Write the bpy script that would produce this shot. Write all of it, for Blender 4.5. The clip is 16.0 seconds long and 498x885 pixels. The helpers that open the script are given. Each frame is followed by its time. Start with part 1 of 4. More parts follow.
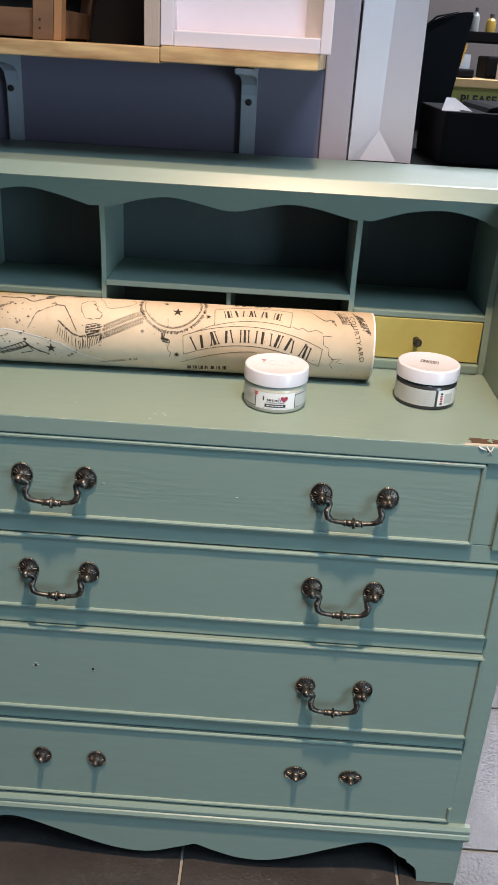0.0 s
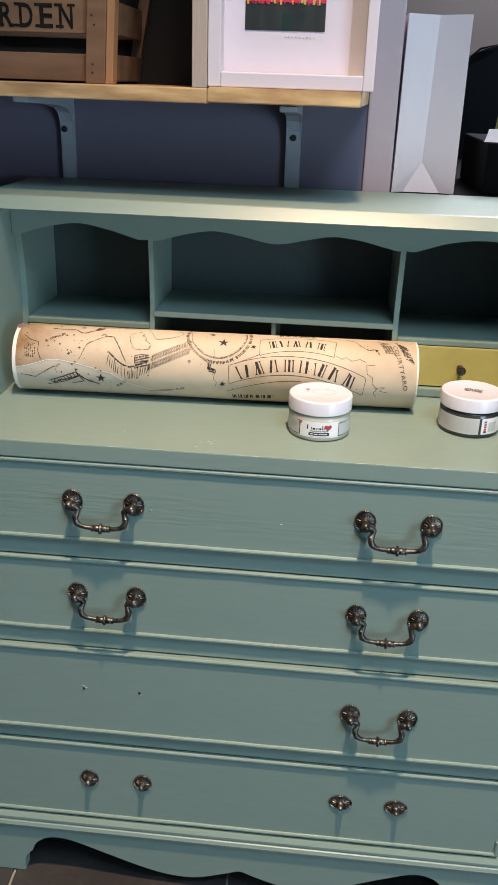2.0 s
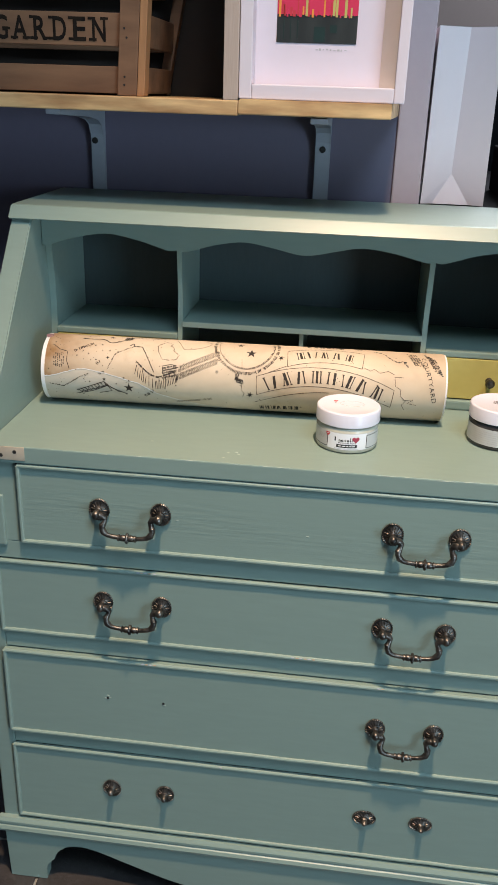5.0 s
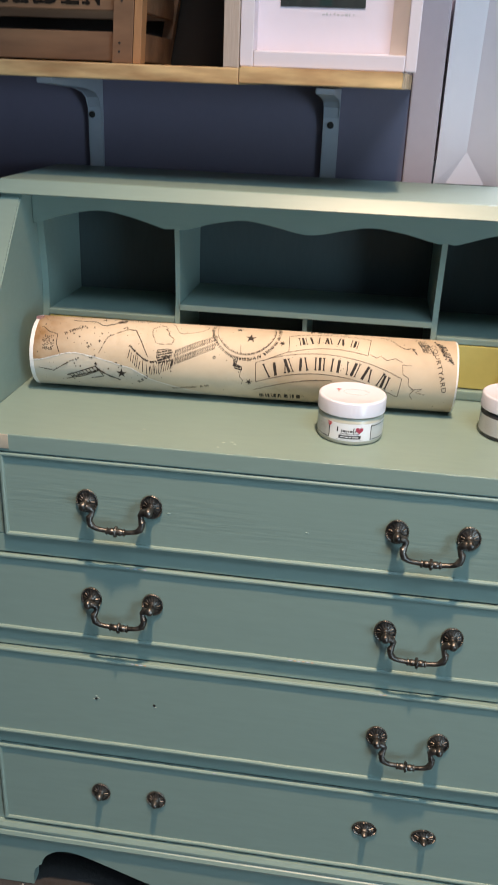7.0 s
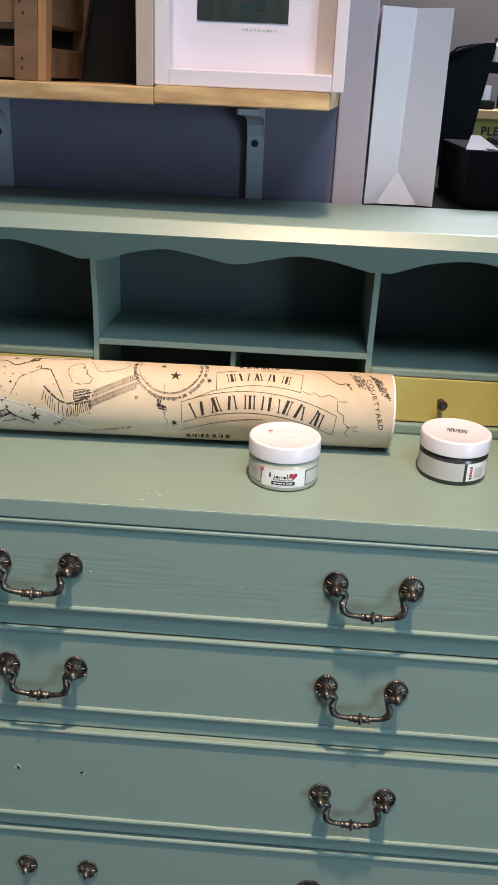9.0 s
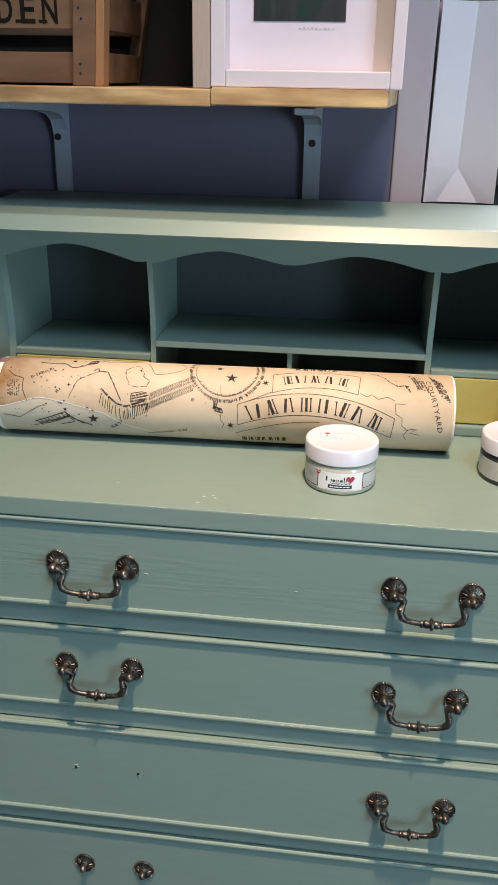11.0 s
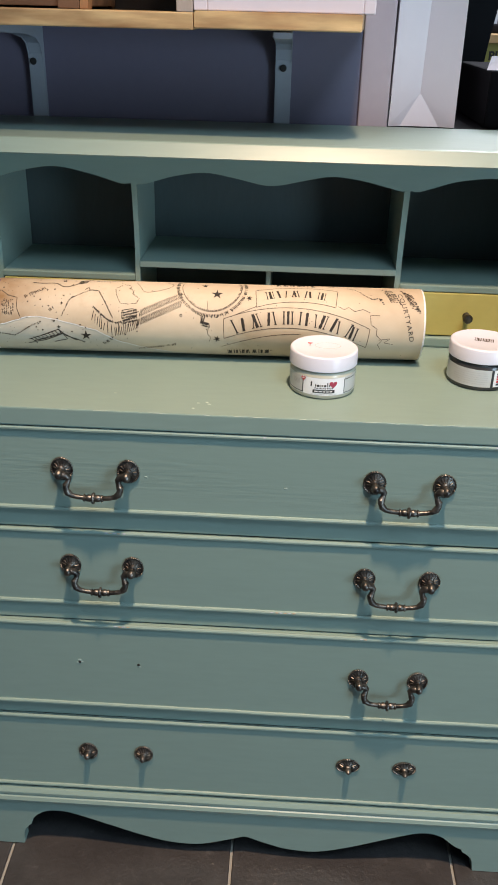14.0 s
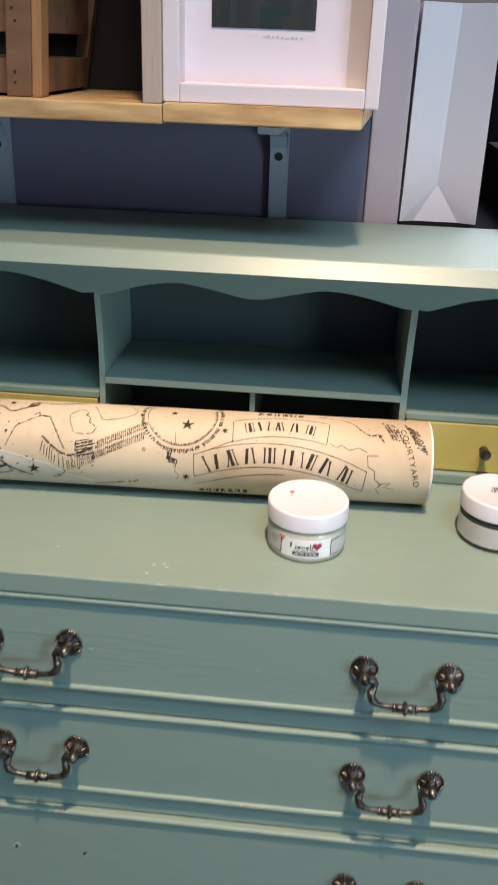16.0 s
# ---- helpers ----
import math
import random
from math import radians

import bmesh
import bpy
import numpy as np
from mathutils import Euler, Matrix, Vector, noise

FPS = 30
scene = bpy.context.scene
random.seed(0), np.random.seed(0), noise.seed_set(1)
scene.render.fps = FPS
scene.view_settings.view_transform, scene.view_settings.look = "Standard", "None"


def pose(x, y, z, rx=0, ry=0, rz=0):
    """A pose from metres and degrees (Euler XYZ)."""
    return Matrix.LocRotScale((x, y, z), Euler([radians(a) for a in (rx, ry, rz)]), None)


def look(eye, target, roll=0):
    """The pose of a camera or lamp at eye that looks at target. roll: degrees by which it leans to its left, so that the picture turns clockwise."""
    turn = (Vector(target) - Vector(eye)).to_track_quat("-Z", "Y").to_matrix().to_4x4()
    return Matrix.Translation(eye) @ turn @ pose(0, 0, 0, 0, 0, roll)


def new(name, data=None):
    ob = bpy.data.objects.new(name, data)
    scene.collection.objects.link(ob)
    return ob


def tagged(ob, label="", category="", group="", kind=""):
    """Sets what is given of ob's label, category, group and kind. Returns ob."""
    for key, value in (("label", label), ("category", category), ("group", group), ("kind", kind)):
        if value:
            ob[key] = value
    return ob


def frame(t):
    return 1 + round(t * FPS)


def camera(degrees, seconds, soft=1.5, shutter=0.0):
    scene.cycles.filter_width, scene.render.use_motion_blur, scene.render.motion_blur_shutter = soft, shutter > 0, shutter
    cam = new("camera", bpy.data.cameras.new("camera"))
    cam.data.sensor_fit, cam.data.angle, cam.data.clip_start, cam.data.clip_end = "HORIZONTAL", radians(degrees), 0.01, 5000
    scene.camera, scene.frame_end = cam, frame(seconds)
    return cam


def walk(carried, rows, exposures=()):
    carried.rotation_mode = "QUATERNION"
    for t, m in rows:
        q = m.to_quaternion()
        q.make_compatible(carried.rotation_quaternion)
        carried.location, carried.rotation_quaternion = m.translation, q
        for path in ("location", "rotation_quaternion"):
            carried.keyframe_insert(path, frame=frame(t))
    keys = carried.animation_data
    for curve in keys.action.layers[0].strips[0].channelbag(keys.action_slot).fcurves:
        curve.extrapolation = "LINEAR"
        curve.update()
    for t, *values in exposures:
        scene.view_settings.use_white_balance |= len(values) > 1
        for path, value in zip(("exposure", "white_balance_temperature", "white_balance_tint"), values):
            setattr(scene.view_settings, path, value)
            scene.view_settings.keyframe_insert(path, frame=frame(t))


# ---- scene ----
cam = camera(32.8, 16.0, soft=1.5, shutter=0.4)
PATH = [
    (0, (0.0620, -0.8450, 1.0640), (0.0280, 0.9680, 0.2210), 3.4),
    (0.5, (0.0620, -0.8580, 1.0690), (-0.0050, 0.9660, 0.2490), 3.0),
    (1, (0.0620, -0.8570, 1.0760), (-0.0360, 0.9740, 0.2790), 2.3),
    (1.5, (0.0600, -0.8580, 1.0700), (-0.0690, 0.9750, 0.2820), 2.2),
    (2, (0.0650, -0.8590, 1.0720), (-0.0830, 0.9720, 0.2820), 2.0),
    (2.5, (0.0630, -0.8570, 1.0720), (-0.1000, 0.9750, 0.2850), 2.0),
    (3, (0.0610, -0.8550, 1.0690), (-0.1040, 0.9760, 0.2810), 1.8),
    (3.5, (0.0600, -0.8530, 1.0670), (-0.1010, 0.9760, 0.2720), 1.8),
    (4, (0.0590, -0.8550, 1.0680), (-0.1060, 0.9730, 0.2740), 2.0),
    (4.5, (0.0550, -0.8580, 1.0730), (-0.1300, 0.9750, 0.2920), 2.0),
    (6.8, (0.0750, -0.8200, 1.0610), (-0.1520, 1.0150, 0.2980), 2.3),
    (7, (0.0710, -0.8050, 1.0470), (-0.1600, 1.0200, 0.2620), 2.3),
    (7.5, (0.0560, -0.7440, 1.0440), (-0.0320, 1.0510, 0.1670), 3.3),
    (8, (0.0660, -0.7190, 1.0710), (0.0510, 1.1030, 0.2460), 4.3),
    (8.5, (0.0700, -0.7190, 1.0720), (0.0120, 1.1150, 0.2770), 3.5),
    (9, (0.0710, -0.7240, 1.0710), (-0.0120, 1.1120, 0.2830), 2.6),
    (9.5, (0.0690, -0.7270, 1.0740), (-0.0580, 1.1100, 0.2940), 2.9),
    (9.7, (0.0670, -0.7290, 1.0720), (-0.0860, 1.1060, 0.2900), 2.8),
    (11.8, (0.0740, -0.7110, 1.0700), (-0.1520, 1.1020, 0.2560), 0.7),
    (12, (0.0620, -0.7320, 1.0690), (-0.1540, 1.0730, 0.2360), 0.7),
    (12.5, (-0.0020, -0.8080, 1.0510), (-0.0910, 0.9620, 0.1230), 2.6),
    (13, (0.0060, -0.8180, 1.0510), (-0.0800, 0.9340, 0.0900), 2.8),
    (13.5, (0.0200, -0.8100, 1.0610), (-0.0760, 0.9520, 0.1190), 1.8),
    (14, (0.0270, -0.7980, 1.0640), (-0.0450, 0.9810, 0.1530), 1.5),
    (14.5, (0.0280, -0.7990, 1.0690), (-0.0320, 0.9960, 0.1900), 1.4),
    (15, (0.0160, -0.7930, 1.0860), (-0.0260, 1.0220, 0.2470), 2.0),
    (15.5, (0.0190, -0.7190, 1.0850), (-0.0210, 1.1050, 0.2670), 2.7),
    (16, (0.0710, -0.6030, 1.1090), (-0.0770, 1.2030, 0.2630), 2.1),
]
walk(cam, [(t, look(eye, target, roll)) for t, eye, target, roll in PATH])

# ---- light ----
scene.view_settings.exposure = -0.05
world = bpy.data.worlds.new("world")
scene.world = world
world.use_nodes = True
world.node_tree.nodes["Background"].inputs[0].default_value = (0.55, 0.65, 0.85, 1)
world.node_tree.nodes["Background"].inputs[1].default_value = 0.02


def lamp(name, kind, m, watts, colour, **more):
    data = bpy.data.lights.new(name, kind)
    data.energy, data.color = watts, colour
    if "size" in more:
        data.shape, data.size, data.size_y = "RECTANGLE", more["size"][0], more["size"][1]
    if "radius" in more:
        data.shadow_soft_size = more["radius"]
    if "cone" in more:
        data.spot_size, data.spot_blend = radians(more["cone"]), more.get("blend", 0.5)
    ob = new(name, data)
    ob.matrix_world = m
    return ob


WARM, COOL = (1.0, 0.702, 0.475), (0.555, 0.795, 0.98)
lamp("spot_light", "SPOT", look((0.15, -0.62, 2.92), (0.09, -0.16, 0.15)), 430, WARM, radius=0.06, cone=46, blend=1.0)
lamp("window_light", "AREA", look((2.28, -2.4, 0.75), (0, -2.4, 0.75)), 76, COOL, size=(1.2, 1.3))
lamp("shop_panel_light", "AREA", look((0.85, -1.5, 3.08), (0.05, 0, 0.3)), 44, COOL, size=(1.1, 0.7))
# Weak fill added overhead to soften the shade; no panel is known there.
lamp("overhead_fill_light", "AREA", look((0.42, -1.45, 3.1), (0.42, -1.45, 0)), 14, (0.62, 0.76, 1.0), size=(1.9, 1.0))
lamp("back_panel_light", "AREA", look((1.4, 2.2, 2.5), (1.4, 2.2, 0)), 185, (0.86, 0.88, 1.0), size=(1.8, 1.6))


# ---- materials ----
def mat(name, colour, rough=0.5, metal=0.0, spread=0.06, scale=8.0, bump=0.0, bump_scale=60.0, stretch=(1, 1, 1), second=None, mix_scale=3.0, coat=0.0, contrast=1.0, patchy=False):
    """A surface with broad and fine variation of colour, gloss and relief."""
    m = bpy.data.materials.new(name)
    m.use_nodes = True
    n, l = m.node_tree.nodes, m.node_tree.links
    b = n["Principled BSDF"]
    tc = n.new("ShaderNodeTexCoord")
    mp = n.new("ShaderNodeMapping")
    mp.inputs["Scale"].default_value = stretch
    l.new(tc.outputs["Object"], mp.inputs["Vector"])
    big, fine = n.new("ShaderNodeTexNoise"), n.new("ShaderNodeTexNoise")
    big.inputs["Scale"].default_value, fine.inputs["Scale"].default_value = mix_scale, scale * 10
    big.inputs["Detail"].default_value = fine.inputs["Detail"].default_value = 5
    for x in (big, fine):
        l.new(mp.outputs[0], x.inputs["Vector"])
    mix = n.new("ShaderNodeMix")
    mix.data_type = "RGBA"
    other = second or tuple(max(0, c * (1 - 2.2 * spread)) for c in colour)
    mix.inputs[6].default_value, mix.inputs[7].default_value = (*colour, 1), (*other, 1)
    even = n.new("ShaderNodeMapRange")
    even.inputs["From Min"].default_value, even.inputs["From Max"].default_value = 0.5 - 0.5 / contrast, 0.5 + 0.5 / contrast
    l.new(big.outputs["Fac"], even.inputs["Value"])
    l.new(even.outputs[0], mix.inputs[0])
    var = n.new("ShaderNodeMix")
    var.data_type, var.blend_type = "RGBA", "MULTIPLY"
    var.inputs[0].default_value = 1.0
    ramp = n.new("ShaderNodeMapRange")
    ramp.inputs["To Min"].default_value, ramp.inputs["To Max"].default_value = 1 - spread, 1 + spread
    l.new(fine.outputs["Fac"], ramp.inputs["Value"])
    l.new(mix.outputs[2], var.inputs[6])
    l.new(ramp.outputs[0], var.inputs[7])
    l.new(var.outputs[2], b.inputs["Base Color"])
    rr = n.new("ShaderNodeMapRange")
    rr.inputs["To Min"].default_value, rr.inputs["To Max"].default_value = max(0.02, rough - 0.07), min(1, rough + 0.07)
    l.new(big.outputs["Fac"], rr.inputs["Value"])
    l.new(rr.outputs[0], b.inputs["Roughness"])
    b.inputs["Metallic"].default_value = metal
    b.inputs["Coat Weight"].default_value = coat
    if bump:
        tex, bp = n.new("ShaderNodeTexNoise"), n.new("ShaderNodeBump")
        tex.inputs["Scale"].default_value, tex.inputs["Detail"].default_value = bump_scale, 6
        l.new(mp.outputs[0], tex.inputs["Vector"])
        l.new(tex.outputs["Fac"], bp.inputs["Height"])
        bp.inputs["Strength"].default_value, bp.inputs["Distance"].default_value = bump, 0.002
        if patchy:
            some = n.new("ShaderNodeMapRange")
            some.inputs["From Min"].default_value, some.inputs["From Max"].default_value = 0.44, 0.62
            some.inputs["To Min"].default_value, some.inputs["To Max"].default_value = 0.12 * bump, bump
            l.new(big.outputs["Fac"], some.inputs["Value"])
            l.new(some.outputs[0], bp.inputs["Strength"])
        l.new(bp.outputs[0], b.inputs["Normal"])
    return m


GREEN = (0.202, 0.274, 0.241)
M_green = mat("sage_green_paint", GREEN, 0.39, spread=0.06, scale=5, bump=0.13, bump_scale=22, stretch=(0.5, 2.0, 3), second=(0.184, 0.254, 0.222))
M_grain = mat("sage_green_paint_over_grain", GREEN, 0.35, spread=0.05, scale=5, bump=0.36, bump_scale=34, stretch=(0.55, 2.0, 6), patchy=True, second=(0.184, 0.254, 0.222))
M_yellow = mat("mustard_paint", (0.51, 0.43, 0.13), 0.45, spread=0.08, bump=0.15, bump_scale=60)
M_bronze = mat("antique_bronze", (0.026, 0.024, 0.023), 0.40, metal=0.9, spread=0.25, scale=20, second=(0.19, 0.172, 0.152), mix_scale=130, contrast=2.2, bump=0.25, bump_scale=300)
M_bare = mat("bare_wood", (0.55, 0.45, 0.33), 0.7, spread=0.2, bump=0.5, bump_scale=150, second=(0.12, 0.06, 0.03), mix_scale=60)
M_plate = mat("hinge_plate_metal", (0.50, 0.43, 0.33), 0.5, metal=0.1, spread=0.15, bump=0.2, bump_scale=200)
M_scrape = mat("scraped_paint", (0.38, 0.45, 0.39), 0.6, spread=0.15)
# Back board: darker than the paint, with the pigeonholes' shade put into its colour.
M_backboard = mat("shade_dark_board", (0.045, 0.066, 0.067), 0.55, spread=0.12, bump=0.1, stretch=(3, 3, 0.6))
M_chip = mat("broken_paint_edge", (0.58, 0.52, 0.44), 0.7, spread=0.2, bump=0.5, bump_scale=200)
M_hole = mat("dark_hole", (0.015, 0.013, 0.012), 0.8)
M_white = mat("white_plastic", (0.65, 0.645, 0.715), 0.3, spread=0.02, bump=0.03)
M_label = mat("silver_grey_label", (0.52, 0.53, 0.52), 0.4, spread=0.03)
M_black = mat("black_plastic", (0.022, 0.022, 0.025), 0.35, spread=0.1)
M_pine = mat("pine_board", (0.60, 0.415, 0.205), 0.5, contrast=2.6, spread=0.42, scale=2.5, bump=0.15, bump_scale=30, stretch=(0.9, 5, 5), second=(0.34, 0.185, 0.08), mix_scale=14)
M_crate = mat("old_crate_wood", (0.23, 0.115, 0.058), 0.65, spread=0.12, scale=4, bump=0.25, bump_scale=30, stretch=(0.6, 3, 3), second=(0.085, 0.039, 0.018), mix_scale=9, contrast=2.2)
M_frame = mat("white_frame_paint", (0.62, 0.56, 0.605), 0.45, spread=0.02, bump=0.05)
M_mount = mat("mount_card", (0.63, 0.565, 0.63), 0.8, spread=0.02)
M_cream = mat("cream_board_edge", (0.43, 0.34, 0.285), 0.6, spread=0.1, bump=0.2, stretch=(8, 8, 0.6))
M_navy = mat("slate_blue_wall_paint", (0.138, 0.120, 0.172), 0.6, spread=0.05, bump=0.12, bump_scale=120)
M_mauve = mat("pale_mauve_wall_paint", (0.46, 0.37, 0.395), 0.6, spread=0.04, bump=0.12, bump_scale=120)
M_bracket = mat("bracket_paint", (0.33, 0.35, 0.40), 0.5, spread=0.06, bump=0.1)
M_brown = mat("dark_brown_board", (0.026, 0.017, 0.012), 0.6, spread=0.15, bump=0.2)
M_bag = mat("white_paper", (0.74, 0.64, 0.65), 0.55, spread=0.02, bump=0.12, bump_scale=25)
M_paper = mat("aged_parchment_paper", (0.63, 0.52, 0.385), 0.6, spread=0.06, scale=7, bump=0.08, bump_scale=30, second=(0.46, 0.355, 0.24), mix_scale=9, contrast=2.6)
n_, l_ = M_paper.node_tree.nodes, M_paper.node_tree.links
where, cut, far, blot, both, stain = (n_.new("ShaderNode" + k) for k in ("NewGeometry", "SeparateXYZ", "MapRange", "TexNoise", "Math", "Mix"))
l_.new(where.outputs["Position"], cut.inputs[0])
dist = n_.new("ShaderNodeMath")
both.operation = "MULTIPLY"
mid = n_.new("ShaderNodeMath")
mid.operation, mid.inputs[1].default_value = "ADD", 0.0655
l_.new(cut.outputs[0], mid.inputs[0])
dist.operation, dist.inputs[1].default_value = "MULTIPLY", -1.0
l_.new(mid.outputs[0], dist.inputs[0])
l_.new(dist.outputs[0], far.inputs["Value"])
far.inputs["From Min"].default_value, far.inputs["From Max"].default_value = 0.180, 0.245
far.inputs["To Max"].default_value = 1.7
blot.inputs["Scale"].default_value, blot.inputs["Detail"].default_value = 38, 5
l_.new(where.outputs["Position"], blot.inputs["Vector"])
l_.new(far.outputs[0], both.inputs[0])
l_.new(blot.outputs["Fac"], both.inputs[1])
stain.data_type, stain.blend_type = "RGBA", "MULTIPLY"
stain.inputs[7].default_value = (0.42, 0.27, 0.13, 1)
l_.new(both.outputs[0], stain.inputs[0])
base_ = n_["Principled BSDF"].inputs["Base Color"]
l_.new(base_.links[0].from_socket, stain.inputs[6])
l_.new(stain.outputs[2], base_)
M_paper_light = mat("pale_parchment_paper", (0.54, 0.50, 0.425), 0.6, spread=0.06, scale=7, second=(0.48, 0.40, 0.30), mix_scale=13)
M_ink = mat("dark_brown_ink", (0.028, 0.018, 0.012), 0.7, spread=0.2)
M_ink_soft = mat("faded_brown_ink", (0.085, 0.052, 0.032), 0.7, spread=0.3)
M_core = mat("white_roll_end", (0.75, 0.72, 0.70), 0.6, spread=0.05)
M_tile = mat("dark_slate_tile", (0.050, 0.046, 0.045), 0.30, spread=0.32, scale=7, bump=0.45, bump_scale=170, second=(0.027, 0.025, 0.026), mix_scale=9, contrast=2.4)
M_grout = mat("pale_grout", (0.30, 0.29, 0.26), 0.8, spread=0.12)
M_wall = mat("grey_wall_paint", (0.15, 0.15, 0.16), 0.7, spread=0.03, bump=0.1)
M_ceil = mat("ceiling_paint", (0.16, 0.16, 0.16), 0.8, spread=0.02)
M_red = mat("red_print", (0.55, 0.04, 0.05), 0.5)



def blotches(m, colour, scale, low, high, amount, stretch=(1, 1, 1)):
    """Lays uneven marks of another colour over a surface."""
    n, l = m.node_tree.nodes, m.node_tree.links
    tc, mp, tex, cover, over = (n.new("ShaderNode" + k) for k in ("TexCoord", "Mapping", "TexNoise", "MapRange", "Mix"))
    mp.inputs["Scale"].default_value = stretch
    tex.inputs["Scale"].default_value, tex.inputs["Detail"].default_value, tex.inputs["Roughness"].default_value = scale, 8, 0.7
    cover.inputs["From Min"].default_value, cover.inputs["From Max"].default_value, cover.inputs["To Max"].default_value = low, high, amount
    over.data_type = "RGBA"
    over.inputs[7].default_value = (*colour, 1)
    base = n["Principled BSDF"].inputs["Base Color"]
    l.new(tc.outputs["Object"], mp.inputs["Vector"])
    l.new(mp.outputs[0], tex.inputs["Vector"])
    l.new(tex.outputs["Fac"], cover.inputs["Value"])
    l.new(cover.outputs[0], over.inputs[0])
    l.new(base.links[0].from_socket, over.inputs[6])
    l.new(over.outputs[2], base)


blotches(M_tile, (0.15, 0.14, 0.135), 26, 0.60, 0.78, 0.55)
blotches(M_tile, (0.20, 0.19, 0.18), 120, 0.68, 0.76, 0.5)
blotches(M_paper, (0.36, 0.265, 0.165), 17, 0.56, 0.74, 0.55)
blotches(M_paper_light, (0.40, 0.33, 0.24), 22, 0.55, 0.75, 0.5)


# ---- mesh helpers ----
def link(name, bm, material, parent, label="", smooth=False):
    me = bpy.data.meshes.new(name)
    bmesh.ops.recalc_face_normals(bm, faces=bm.faces)
    bm.to_mesh(me)
    bm.free()
    me.materials.append(material)
    if smooth:
        for p in me.polygons:
            p.use_smooth = True
        me.set_sharp_from_angle(angle=radians(35))
    ob = new(name, me)
    if parent is not None:
        ob.parent = parent
        ob.matrix_parent_inverse = parent.matrix_world.inverted()
    if label:
        ob["label"] = label
    return ob


def part(name, bm, material, parent, label="", smooth=True):
    """One mesh object under a thing or under a part; bm is in world metres."""
    return link(name, bm, material, parent, label, smooth)


def thing(name, x, y, z, label, category, group="", kind=""):
    ob = new(name)
    ob.empty_display_size = 0.05
    ob.matrix_world = Matrix.Translation((x, y, z))
    bpy.context.view_layer.update()
    return tagged(ob, label, category, group, kind)


def box(x0, x1, y0, y1, z0, z1, bevel=0.0, bm=None, segments=2):
    bm = bm or bmesh.new()
    r = bmesh.ops.create_cube(bm, size=1, matrix=Matrix.Translation(((x0 + x1) / 2, (y0 + y1) / 2, (z0 + z1) / 2)) @ Matrix.Diagonal((x1 - x0, y1 - y0, z1 - z0, 1)))
    if bevel:
        edges = {e for v in r["verts"] for e in v.link_edges}
        bmesh.ops.bevel(bm, geom=list(edges), offset=bevel, segments=segments, affect="EDGES", profile=0.6)
    return bm


def prism(points, axis, a, b, bevel=0.0, bm=None):
    """A flat outline swept along an axis from a to b. points: (x, z) for axis y, (y, z) for axis x, (x, y) for axis z."""
    bm = bm or bmesh.new()

    def at(p, v):
        return {"x": (v, p[0], p[1]), "y": (p[0], v, p[1]), "z": (p[0], p[1], v)}[axis]

    lo, hi = [bm.verts.new(at(p, a)) for p in points], [bm.verts.new(at(p, b)) for p in points]
    f0, f1 = bm.faces.new(lo), bm.faces.new(hi)
    for i in range(len(points)):
        j = (i + 1) % len(points)
        bm.faces.new((lo[i], lo[j], hi[j], hi[i]))
    if bevel:
        bmesh.ops.bevel(bm, geom=list(f0.edges) + list(f1.edges), offset=bevel, segments=2, affect="EDGES")
    return bm


def lathe(profile, m, steps=40, bm=None):
    """(radius, height) pairs turned round the z axis of m."""
    bm = bm or bmesh.new()
    rings = []
    for r, h in profile:
        if r < 1e-6:
            rings.append([bm.verts.new(m @ Vector((0, 0, h)))])
        else:
            rings.append([bm.verts.new(m @ Vector((r * math.cos(2 * math.pi * i / steps), r * math.sin(2 * math.pi * i / steps), h))) for i in range(steps)])
    for p, q in zip(rings, rings[1:]):
        for i in range(steps):
            j = (i + 1) % steps
            a = [p[0]] if len(p) == 1 else [p[i], p[j]]
            b = [q[0]] if len(q) == 1 else [q[j], q[i]]
            if len(a) + len(b) > 2:
                bm.faces.new(a + b)
    return bm


def tube(points, radii, steps=12, bm=None):
    """A round bar along points, with a radius at each."""
    bm = bm or bmesh.new()
    pts = [Vector(p) for p in points]
    rings, side = [], Vector((0, -1, 0.01))
    for i, p in enumerate(pts):
        d = (pts[min(i + 1, len(pts) - 1)] - pts[max(i - 1, 0)]).normalized()
        u = d.cross(side).normalized()
        v = d.cross(u).normalized()
        side = -v if v.dot(side) < 0 else v
        rings.append([bm.verts.new(p + radii[i] * (math.cos(2 * math.pi * k / steps) * u + math.sin(2 * math.pi * k / steps) * v)) for k in range(steps)])
    for a, b in zip(rings, rings[1:]):
        for k in range(steps):
            bm.faces.new((a[k], a[(k + 1) % steps], b[(k + 1) % steps], b[k]))
    bm.faces.new(rings[0])
    bm.faces.new(list(reversed(rings[-1])))
    return bm


# ---- setting ----
def setting(name, bm, material, label, category):
    return tagged(link(name, bm, material, None), label, category, kind="structure")


floor = setting("floor", box(-2.3, 2.3, -3.4, 3.3, -0.06, -0.0035), M_grout, "pale grout bed between dark slate floor tiles", "floor")
setting("wall_north", box(-2.3, 0.1125, 0.425, 0.55, 0, 3.2, 0.002), M_navy, "slate blue painted wall behind the bureau", "wall")
setting("wall_pier", box(0.1125, 0.1525, 0.421, 0.55, 0, 3.2, 0.003), M_mauve, "pale mauve painted end of the wall", "wall")
setting("wall_west", box(-2.4, -2.3, -3.4, 3.3, 0, 3.2), M_wall, "grey painted shop wall", "wall")
setting("wall_east", box(2.3, 2.4, -1.8, 3.3, 0, 3.2), M_wall, "grey painted shop wall", "wall")
